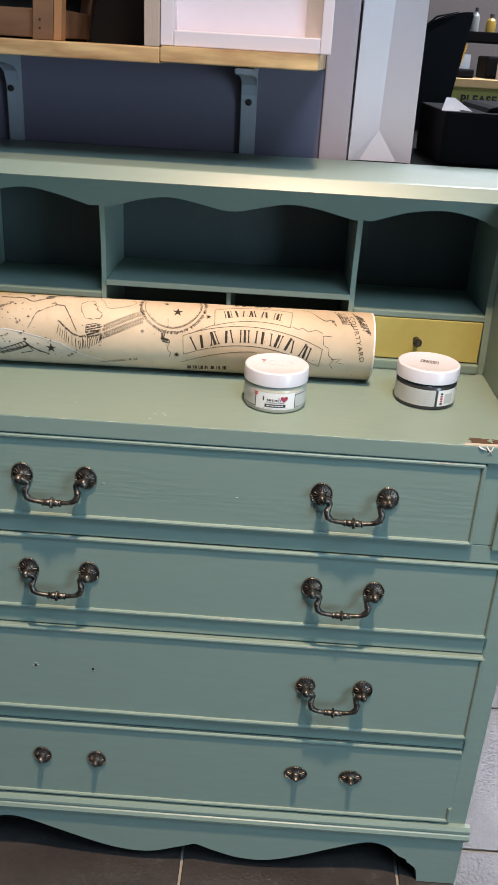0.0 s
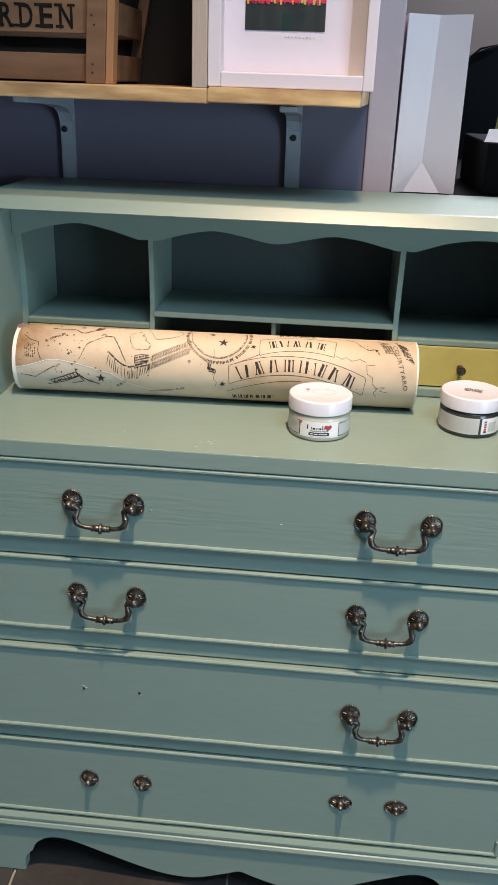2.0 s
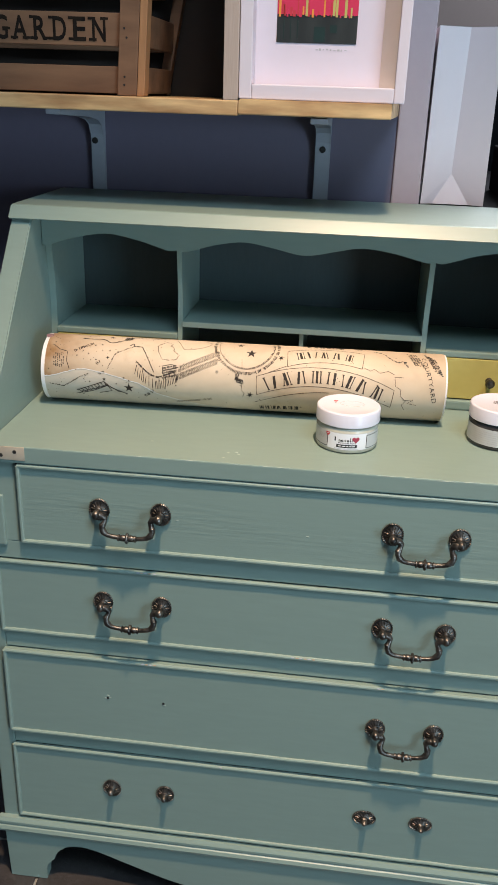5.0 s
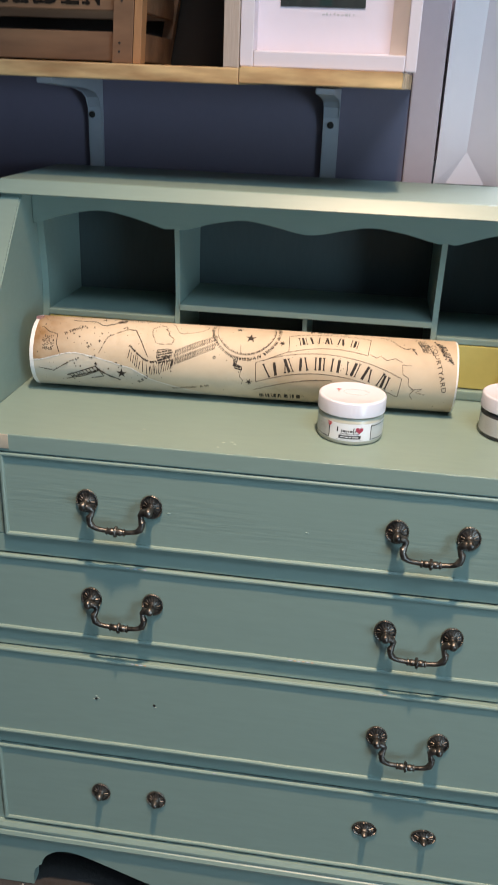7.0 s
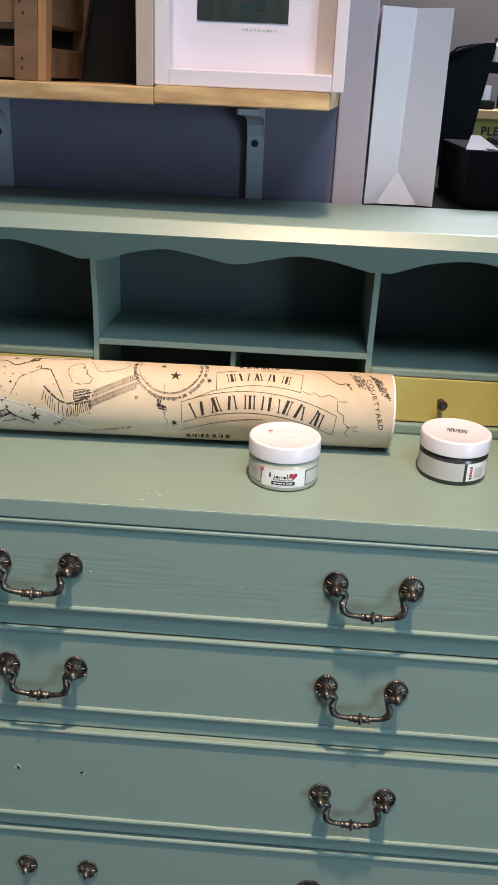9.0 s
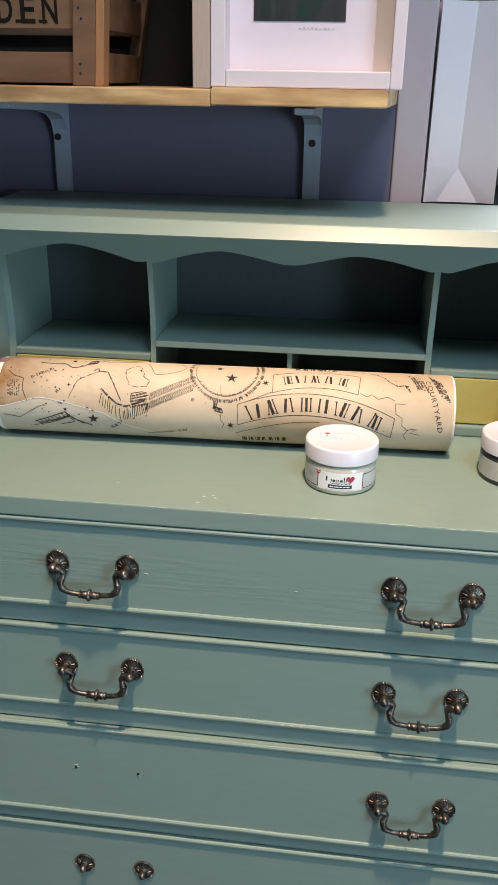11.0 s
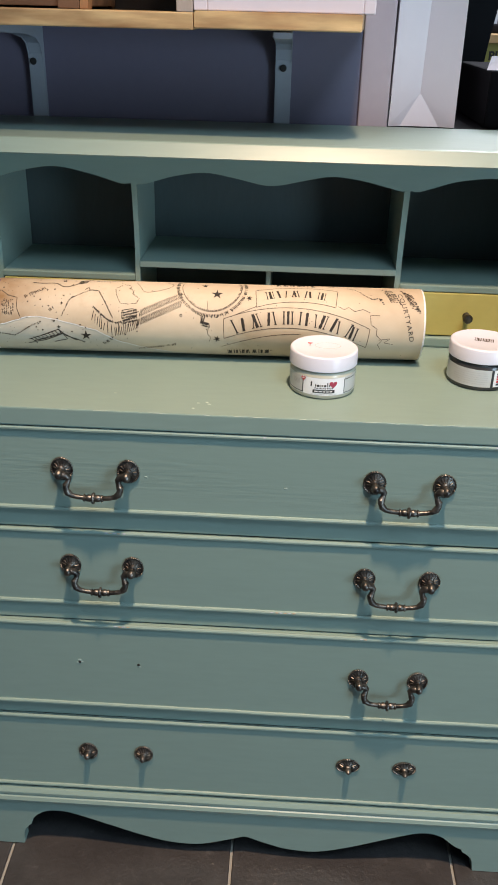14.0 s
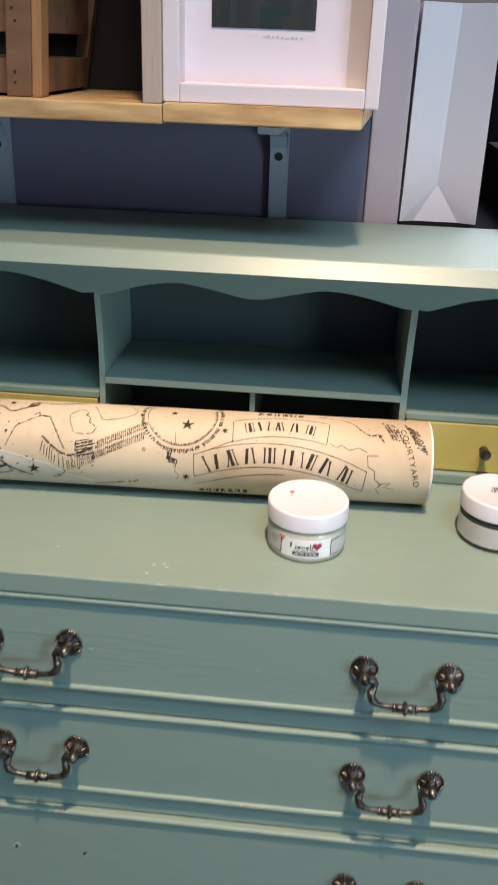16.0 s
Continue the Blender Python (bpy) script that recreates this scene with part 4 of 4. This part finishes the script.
part("lettering", lettering("Furniture Paint", 0.0026, label_place, 1.0, 0.00005), M_black, lab1, "small dark printed words")
M_rose = mat("dark_red_print", (0.35, 0.03, 0.06), 0.5)
part("printed_heart", wrapped_heart(J1, 17, 0.0180, 0.0044), M_rose, lab1, "dark red printed heart")
part("printed_heart", wrapped_heart(J1, -36, 0.0225, 0.0030), M_red, lab1, "small red and white heart")
part("printed_bar", wrap(J1, -40, -32, 0.0226, 0.0231, 0.0007, 4), M_panel, lab1)
part("printed_heart", disc(J1, heart(-0.0155, 0.0085, 0.0028), 0.0486), M_red, lid1, "small red mark")
part("printed_bar", disc(J1, [(-0.0165, 0.0005), (-0.0145, 0.0005), (-0.0150, 0.0055), (-0.0160, 0.0055)], 0.0486), M_pale_ink, lid1)
ring = [(0.004 + 0.014 * math.cos(2 * math.pi * k / 30), 0.003 + 0.009 * math.sin(2 * math.pi * k / 30), 0) for k in range(31)]
part("embossed_ring", tube([J1 @ Vector((x, y, 0.0483)) for x, y, _ in ring], [0.00022] * 31, 6), M_pale_ink, lid1, "faint grey ring")
# second jar: dark band, small coloured squares, barcode on the lid
part("panel", wrap(J2, 15, 70, 0.0052, 0.0248, 0.0002), M_panel, lab2)
part("printed_bar", wrap(J2, 10, 14.5, 0.0030, 0.0252, 0.0003, 4), M_black, lab2, "dark vertical band")
for k, mt in enumerate((M_black, M_red, M_red, M_rose, M_black)):
    part("printed_square", wrap(J2, 20, 25, 0.0072 + 0.0031 * k, 0.0094 + 0.0031 * k, 0.0004, 3), mt, lab2)
part("panel", wrap(J2, 29, 48, 0.0080, 0.0200, 0.0004, 5), M_label, lab2)
for k in range(6):
    part("printed_bar", wrap(J2, -62, 4, 0.0082 + 0.0026 * k, 0.0085 + 0.0026 * k, 0.0003, 10), M_pale_ink, lab2, "faint printed line")
rng = random.Random(3)
bx = 0.0
tilt2 = J2 @ Euler((0, 0, radians(-14))).to_matrix().to_4x4()
for k in range(17):
    w_ = rng.choice((0.0005, 0.0006, 0.0010))
    part("barcode_bar", disc(tilt2, [(-0.010 + bx, -0.006), (-0.010 + bx + w_, -0.006), (-0.010 + bx + w_, 0.0045), (-0.010 + bx, 0.0045)], 0.04855), M_ink_soft, lid2)
    bx += w_ + rng.choice((0.0004, 0.0007))

# ---- wall shelf ----
SY, SZ = 0.205, 1.060
shelf = thing("wall_shelf", -0.3, 0.3, 1.0, "pale pine board shelf on painted metal brackets above the bureau", "shelf")
part("board", box(-1.1, -0.0850, SY, 0.4245, SZ - 0.017, SZ, 0.0015), M_pine, shelf, smooth=False)
part("board", prism([(-0.0840, SY - 0.001), (0.0948, SY - 0.001), (0.1118, 0.4205), (0.1118, 0.4245), (-0.0840, 0.4245)], "z", SZ - 0.0155, SZ + 0.0018, 0.0013), M_pine, shelf, smooth=False)
for bx, left, right in ((-0.320, 0.0070, 0.0120), (0.011, 0.0112, 0.0100)):
    prof = [(0.4243, 1.0425), (0.225, 1.0425), (0.225, 1.0365), (0.350, 1.0305), (0.388, 1.0262), (0.404, 1.0190), (0.4125, 1.0060), (0.414, 0.992), (0.414, 0.86), (0.4243, 0.86)]
    b = part("bracket", prism(prof, "x", bx - left, bx + right, 0.001), M_bracket, shelf, "slate grey painted shelf bracket", smooth=False)
    part("screw", lathe([(0.0045, 0), (0.0042, 0.0012), (0.003, 0.0018), (0, 0.0014)], Matrix.Translation((bx - 0.001, 0.4126, 0.9965)) @ Euler((radians(90), 0, 0)).to_matrix().to_4x4(), 18), M_hole, b, "dark screw head")
part("upright", box(-0.1030, -0.0855, SY + 0.001, 0.4245, SZ + 0.0002, 1.50, 0.001), M_cream, shelf, "cream painted upright board", smooth=False)
part("back_board", box(-1.1, -0.1035, 0.415, 0.4246, SZ + 0.0004, 1.50), M_brown, shelf, "dark brown back board", smooth=False)

# ---- picture ----
pic = thing("picture_frame", 0.015, 0.23, SZ, "white box frame with a dark print on the pine shelf", "picture frame")
PX0, PX1, PZ0, PZ1, PF, PB = -0.0850, 0.1085, SZ + 0.0020, SZ + 0.262, 0.210, 0.246
wl, wr = 0.0150, 0.0125
for x0, x1, z0, z1 in ((PX0, PX0 + wl, PZ0, PZ1), (PX1 - wr, PX1, PZ0, PZ1), (PX0 + wl, PX1 - wr, PZ0, PZ0 + 0.0165), (PX0 + wl, PX1 - wr, PZ1 - 0.0165, PZ1)):
    part("frame_bar", box(x0, x1, PF, PB, z0, z1, 0.0014), M_frame, pic, smooth=False)
part("mount", box(PX0 + wl, PX1 - wr, PB - 0.006, PB, PZ0 + 0.0165, PZ1 - 0.0165), M_mount, pic, "white mount card", smooth=False)
slip = [(PX1 - wr - 0.0002, PF + 0.004), (PX1 - wr - 0.0175, PB - 0.0065), (PX1 - wr - 0.0002, PB - 0.0065)]
part("slip", prism(slip, "z", PZ0 + 0.0165, PZ1 - 0.0165), mat("cream_slip", (0.70, 0.63, 0.57), 0.7, spread=0.04), pic, "cream inner slip of the frame", smooth=False)
QY = PB - 0.0068
pr = part("print", box(-0.0455, 0.0480, QY, QY + 0.0006, 1.1245, 1.245), mat("dark_print", (0.018, 0.020, 0.021), 0.35, spread=0.3, scale=10, second=(0.045, 0.050, 0.046), mix_scale=60, stretch=(1, 1, 0.25)), pic, "dark print with red and yellow sky", smooth=False)
rng = random.Random(5)
M_orange, M_pink = mat("orange_print", (0.75, 0.28, 0.05), 0.5), mat("crimson_print", (0.62, 0.03, 0.09), 0.5)
z_sky = 1.1545
part("print_sky", box(-0.0455, 0.0480, QY - 0.0004, QY - 0.0001, z_sky, 1.245), M_pink, pr, "crimson sky of the print", smooth=False)
for k in range(26):
    x = -0.044 + 0.0035 * k + rng.uniform(-0.001, 0.001)
    w, h = rng.uniform(0.0012, 0.0030), rng.uniform(0.004, 0.030)
    part("brush_mark", box(x, x + w, QY - 0.0008, QY - 0.0005, z_sky - rng.uniform(0, 0.003), z_sky + h), rng.choice((M_orange, M_red, M_yellow, M_pink)), pr, smooth=False)
M_teal = mat("deep_teal_print", (0.014, 0.034, 0.030), 0.4)
for x, w, z0, h in ((-0.002, 0.013, 1.1260, 0.016), (0.0165, 0.008, 1.136, 0.008), (-0.038, 0.0012, 1.128, 0.024), (-0.030, 0.001, 1.127, 0.026), (-0.022, 0.0012, 1.129, 0.022)):
    part("brush_mark", box(x, x + w, QY - 0.0003, QY, z0, z0 + h), M_teal, pr, smooth=False)
for k in range(9):  # unreadable pencil line under the print
    x = 0.001 + 0.0042 * k
    part("pencil_mark", box(x, x + rng.uniform(0.0014, 0.0034), QY + 0.0004, QY + 0.0008, 1.1170 + rng.uniform(-0.0008, 0.0006), 1.1177 + rng.uniform(0, 0.0018)), M_pale_ink, pic, smooth=False)

# ---- crate ----
crate = thing("wooden_crate", -0.40, 0.3, SZ, "old slatted wooden crate standing on the pine shelf", "crate")
CF, CR = 0.222, -0.2015
slats = []
for z0, z1 in ((SZ + 0.0025, SZ + 0.0325), (SZ + 0.0545, SZ + 0.0905), (SZ + 0.119, SZ + 0.155)):
    slats.append(part("slat", box(-0.62, -0.205, CF + 0.0065, CF + 0.0125, z0, z1, 0.0008), M_crate, crate, smooth=False))


def leaning(x0, x1, y0, y1, z0, z1, lean):
    """A board in the crate's end, which leans outwards as it rises."""
    bm = box(x0, x1, y0, y1, z0, z1, 0.0008)
    for v in bm.verts:
        v.co.x += lean * (v.co.z - SZ)
    return bm


LEAN = 0.06
part("corner_post", leaning(-0.2345, CR - 0.0095, CF, CF + 0.0062, SZ + 0.0004, SZ + 0.19, LEAN), M_crate, crate, "pale nailed corner post", smooth=False)
part("corner_post", leaning(CR - 0.009, CR, CF + 0.0004, CF + 0.022, SZ + 0.0004, SZ + 0.19, LEAN), mat("fresh_pine", (0.42, 0.20, 0.085), 0.6, spread=0.2, bump=0.2, stretch=(3, 3, 0.5)), crate, "warm pine corner post", smooth=False)
part("corner_post", leaning(CR - 0.022, CR - 0.008, 0.392, 0.408, SZ + 0.0004, SZ + 0.19, 0.19), M_crate, crate, smooth=False)
for z0, z1 in ((SZ + 0.0035, SZ + 0.033), (SZ + 0.055, SZ + 0.0905), (SZ + 0.119, SZ + 0.155)):
    part("slat", leaning(CR - 0.009, CR - 0.003, CF + 0.0224, 0.3915, z0, z1, LEAN), M_crate, crate, smooth=False)
    part("slat", box(-0.62, CR - 0.012, 0.401, 0.407, z0, z1, 0.0008), M_crate, crate, smooth=False)
part("base_slat", box(-0.62, CR - 0.012, CF + 0.014, 0.40, SZ + 0.0022, SZ + 0.008, 0.0008), M_crate, crate, smooth=False)
for x, z in ((-0.2255, 0.0125), (-0.2250, 0.0215), (-0.2215, 0.0640), (-0.2240, 0.0740)):
    part("nail", lathe([(0.0013, 0), (0.0012, 0.0006), (0, 0.0008)], Matrix.Translation((x, CF, SZ + z)) @ Euler((radians(90), 0, 0)).to_matrix().to_4x4(), 8), M_hole, crate, "rusty nail head")
M_stencil = mat("black_stencil", (0.007, 0.006, 0.006), 0.9, spread=0.3, second=(0.022, 0.015, 0.01), mix_scale=60, contrast=2.5)
M_stencil.node_tree.nodes["Principled BSDF"].inputs["Specular IOR Level"].default_value = 0.1
SERIFS = {"G": ((0.9, 0.42),), "A": ((0.08, 0), (0.92, 0)), "R": ((0.1, 0), (0.1, 1), (0.95, 0)), "D": ((0.06, 0), (0.06, 1)), "E": ((0.06, 0), (0.06, 1)), "N": ((0.1, 0), (0.06, 1), (0.92, 1))}
for k, ch in enumerate("GARDEN"):  # slab-serifed capitals
    x0, wide, cap, zb = -0.2455 - 0.0241 * (6 - k) + 0.0035, 0.0178, 0.0258, SZ + 0.0598
    bm = lettering(ch, 0.0365, lambda x, y, w: Vector((x0 + x / w * wide, CF + 0.0060, zb + y)), 1.0, 0.0007)
    top = max(v.co.z for v in bm.verts)
    for sx, sz in SERIFS[ch]:
        cx, cz = x0 + wide * sx, zb + (top - zb - 0.003) * sz
        f = [bm.verts.new((cx + dx, CF + 0.0059, cz + dz)) for dx, dz in ((-0.0048, 0), (0.0048, 0.0002), (0.0046, 0.0030), (-0.0047, 0.0032))]
        bm.faces.new(f)
    part("lettering", bm, M_stencil, slats[1], "faded black stencilled capital")

# ---- the back area seen past the wall end ----
M_gloss = mat("black_gloss", (0.004, 0.004, 0.005), 0.6, spread=0.1, bump=0.2, bump_scale=15)
M_gloss.node_tree.nodes["Principled BSDF"].inputs["Specular IOR Level"].default_value = 0.10
M_matt = mat("black_matt", (0.003, 0.003, 0.0036), 0.85, spread=0.15)
M_matt.node_tree.nodes["Principled BSDF"].inputs["Specular IOR Level"].default_value = 0.06
counter = thing("counter", 0.8, 0.8, 0, "black counter standing behind the wall end", "counter")
part("carcass", box(0.170, 0.40, 0.76, 1.10, 0.0, 0.895, 0.003), M_matt, counter, smooth=False)
part("worktop", box(0.157, 0.64, 0.405, 1.12, 0.8952, 0.925, 0.003), M_matt, counter, smooth=False)
bag = thing("paper_bag", 0.2, 0.48, 0.925, "plain white paper bag with creased gusset, on the black counter", "paper bag")
ZB, ZF, ZT = 0.9256, 0.968, 1.161
XA, XM, XB, YA, YM = 0.1575, 0.2025, 0.2445, 0.445, 0.465


def sheet_mesh(faces, thick=0.0004):
    bm = bmesh.new()
    for f in faces:
        bm.faces.new([bm.verts.new(p) for p in f])
    bmesh.ops.remove_doubles(bm, verts=bm.verts, dist=1e-5)
    bmesh.ops.solidify(bm, geom=bm.faces, thickness=thick)
    return bm


MF = (XM - 0.004, YM - 0.001, ZF)
B1, B2 = (XA + 0.016, YA + 0.009, ZB), (XB - 0.018, YA + 0.009, ZB)
part("gusset", sheet_mesh([[(XA, YA, ZF), MF, (XM, YM, ZT), (XA + 0.001, YA, ZT)]]), M_bag, bag, "creased gusset half", smooth=False)
part("gusset", sheet_mesh([[MF, (XB + 0.002, YA, ZB), (XB, YA, ZT + 0.0005), (XM, YM, ZT)], [MF, B2, (XB + 0.002, YA, ZB)]]), M_bag, bag, "creased gusset half", smooth=False)
part("bottom_fold", sheet_mesh([[(XA - 0.001, YA - 0.001, ZB), B1, MF, (XA, YA - 0.001, ZF + 0.001)]]), M_bag, bag, "folded bottom corner", smooth=False)
part("bottom_fold", sheet_mesh([[B1, B2, MF]]), M_bag, bag, "folded triangular bottom", smooth=False)
part("back_panel", sheet_mesh([[(XA, YA + 0.0005, ZF), (XA - 0.0, 0.545, ZB), (XA + 0.002, 0.545, ZT), (XA + 0.001, YA + 0.0005, ZT)]]), M_bag, bag, smooth=False)
part("front_panel", sheet_mesh([[(XB + 0.002, YA + 0.0005, ZB), (XB + 0.004, 0.56, ZB), (XB + 0.002, 0.56, ZT), (XB, YA + 0.0005, ZT)]]), M_bag, bag, smooth=False)
crate_b = thing("black_box", 0.42, 0.6, 0.925, "black lidded box with a white paper on the counter", "box")
part("box_body", box(0.289, 0.62, 0.455, 0.70, 0.9256, 0.9985, 0.004), M_matt, crate_b, smooth=False)
part("box_lid", prism([(0.352, 0.999), (0.356, 1.004), (0.366, 1.007), (0.600, 1.007), (0.612, 0.999)], "y", 0.475, 0.69, 0.002), M_matt, crate_b, smooth=False)
leaf = thing("folded_paper", 0.30, 0.46, 0.9986, "folded white paper lying on the black box", "paper")
part("sheet", sheet_mesh([[(0.283, 0.4565, 0.9992), (0.311, 0.4565, 0.9992), (0.292, 0.470, 1.012), (0.290, 0.470, 1.016)]]), M_bag, leaf, smooth=False)
part("sheet", sheet_mesh([[(0.287, 0.4615, 1.003), (0.327, 0.4575, 1.0000), (0.302, 0.472, 1.016), (0.290, 0.4705, 1.016)]]), M_bag, leaf, smooth=False)
chair = thing("office_chair", 0.34, 1.35, 0, "black padded office chair with a shiny backrest cover", "office chair")
back = smooth_line([(0.215, 0.60), (0.228, 0.93), (0.245, 1.075), (0.268, 1.118), (0.300, 1.142), (0.345, 1.155), (0.372, 1.157)], 5) + [(0.374, 1.150), (0.350, 0.995), (0.330, 0.80), (0.325, 0.60)]
part("backrest", prism([(x + 0.066, z) for x, z in back], "y", 1.14, 1.19, 0.008), M_gloss, chair, smooth=False)
part("seat", box(0.10, 0.56, 1.20, 1.62, 0.46, 0.54, 0.03), M_matt, chair, smooth=False)
part("back_stem", box(0.25, 0.30, 1.195, 1.22, 0.50, 0.75, 0.004), M_matt, chair, smooth=False)
part("gas_column", lathe([(0.03, 0.1), (0.03, 0.46)], Matrix.Translation((0.33, 1.4, 0)), 16), M_matt, chair)
for k in range(5):
    a = 2 * math.pi * k / 5
    leg = part("leg", tube([(0.33, 1.4, 0.10), (0.33 + 0.14 * math.cos(a), 1.4 + 0.14 * math.sin(a), 0.085), (0.33 + 0.27 * math.cos(a), 1.4 + 0.27 * math.sin(a), 0.06)], [0.02, 0.018, 0.014], 8), M_matt, chair)
    part("castor", lathe([(0.0, -0.012), (0.026, -0.012), (0.028, 0.0), (0.026, 0.012), (0, 0.012)], Matrix.Translation((0.33 + 0.27 * math.cos(a), 1.4 + 0.27 * math.sin(a), 0.028)) @ Euler((radians(90), 0, a)).to_matrix().to_4x4(), 14), M_matt, leg)
for k in range(4):  # shiny folds of the cover
    part("fold", tube([(0.316 + 0.004 * k, 1.138, 1.085 + 0.010 * k), (0.344 + 0.006 * k, 1.135, 1.118 + 0.009 * k), (0.389 + 0.006 * k, 1.138, 1.138 + 0.006 * k)], [0.0008, 0.0022, 0.0008], 8), M_gloss, chair)
desk = thing("back_desk", 1.1, 2.3, 0, "pine topped desk with a yellow front panel", "desk")
part("worktop", box(0.45, 1.8, 2.06, 2.62, 0.990, 1.015, 0.002), mat("dull_pine", (0.40, 0.25, 0.10), 0.6, spread=0.15, stretch=(0.4, 3, 3)), desk, smooth=False)
panel = part("front_panel", box(0.47, 1.78, 2.08, 2.10, 0.0, 0.9895), mat("mustard_board", (0.33, 0.28, 0.05), 0.6, spread=0.08), desk, "mustard yellow front panel", smooth=False)
part("lettering", lettering("PLEASE", 0.034, lambda x, y, w: Vector((0.612 + x, 2.0785, 0.944 + y)), 1.1, 0.0012), M_ink, panel, "black capital letters")
part("shelf_ledge", box(0.55, 1.8, 2.45, 2.70, 1.128, 1.160, 0.003), M_matt, desk, smooth=False)
for x in (0.57, 1.76):
    part("ledge_support", box(x, x + 0.02, 2.50, 2.60, 1.0152, 1.1278), M_matt, desk, smooth=False)


def bottle(x, y, z, r, h, material, label):
    b = thing("bottle", x, y, z, label, "bottle", "bottles in the back area")
    m = Matrix.Translation((x, y, z + 0.0003))
    part("body", lathe([(0, 0), (r, 0), (r, h * 0.6), (r * 0.9, h * 0.68), (r * 0.4, h * 0.8), (r * 0.38, h * 0.86), (0, h * 0.86)], m, 20), material, b)
    part("cap", lathe([(r * 0.45, h * 0.85), (r * 0.45, h), (0, h)], m, 16), M_black, b)


M_clear = mat("pale_bottle_plastic", (0.16, 0.17, 0.16), 0.25)
M_amber = mat("amber_bottle_plastic", (0.22, 0.14, 0.02), 0.3)
bottle(0.705, 2.50, 1.160, 0.014, 0.075, M_clear, "pale plastic bottle on the black ledge")
bottle(0.765, 2.52, 1.160, 0.017, 0.058, M_amber, "small yellow bottle on the black ledge")
bottle(0.825, 2.52, 1.160, 0.016, 0.055, M_black, "small dark bottle on the black ledge")
bottle(0.775, 2.20, 1.015, 0.035, 0.190, M_frame, "large white bottle on the pine desk top")
printer = thing("printer", 0.95, 2.35, 1.015, "black printer standing on the pine desk top", "printer")
part("printer_body", box(0.72, 1.20, 2.28, 2.44, 1.0153, 1.085, 0.008), M_gloss, printer, smooth=False)
part("printer_tray", box(0.74, 1.18, 2.22, 2.2795, 1.02, 1.03, 0.002), M_matt, printer, smooth=False)
pot = thing("pen_holder", 0.61, 2.2, 1.015, "grey desk tidy holding a yellow pencil", "pen holder")
part("tidy", box(0.575, 0.66, 2.16, 2.22, 1.0153, 1.042, 0.006), M_gloss, pot, smooth=False)
part("card", box(0.590, 0.650, 2.20, 2.204, 1.0425, 1.085), mat("grey_card", (0.40, 0.43, 0.47), 0.6), pot, smooth=False)
part("pencil", tube([(0.612, 2.19, 1.045), (0.628, 2.19, 1.115)], [0.005, 0.005], 8), mat("pencil_yellow", (0.35, 0.20, 0.03), 0.5), pot)

# ---- floor tiles ----
TP, TX, TY = 0.310, -0.015, 0.058
me = None
for i in range(-7, 8):
    for j in range(-11, 11):
        x0, y0 = TX + TP * i, TY + TP * j
        if x0 < -2.3 or x0 + TP > 2.3 or y0 < -3.4 or y0 + TP > 3.3:
            continue
        if me is None:
            tile = link("tile", box(0.0019, TP - 0.0019, 0.0019, TP - 0.0019, -0.003, 0.0, 0.0012, segments=1), M_tile, None)
            me = tile.data
        else:
            tile = new("tile", me)
        tile.parent = floor
        tile.location = (x0, y0, 0)
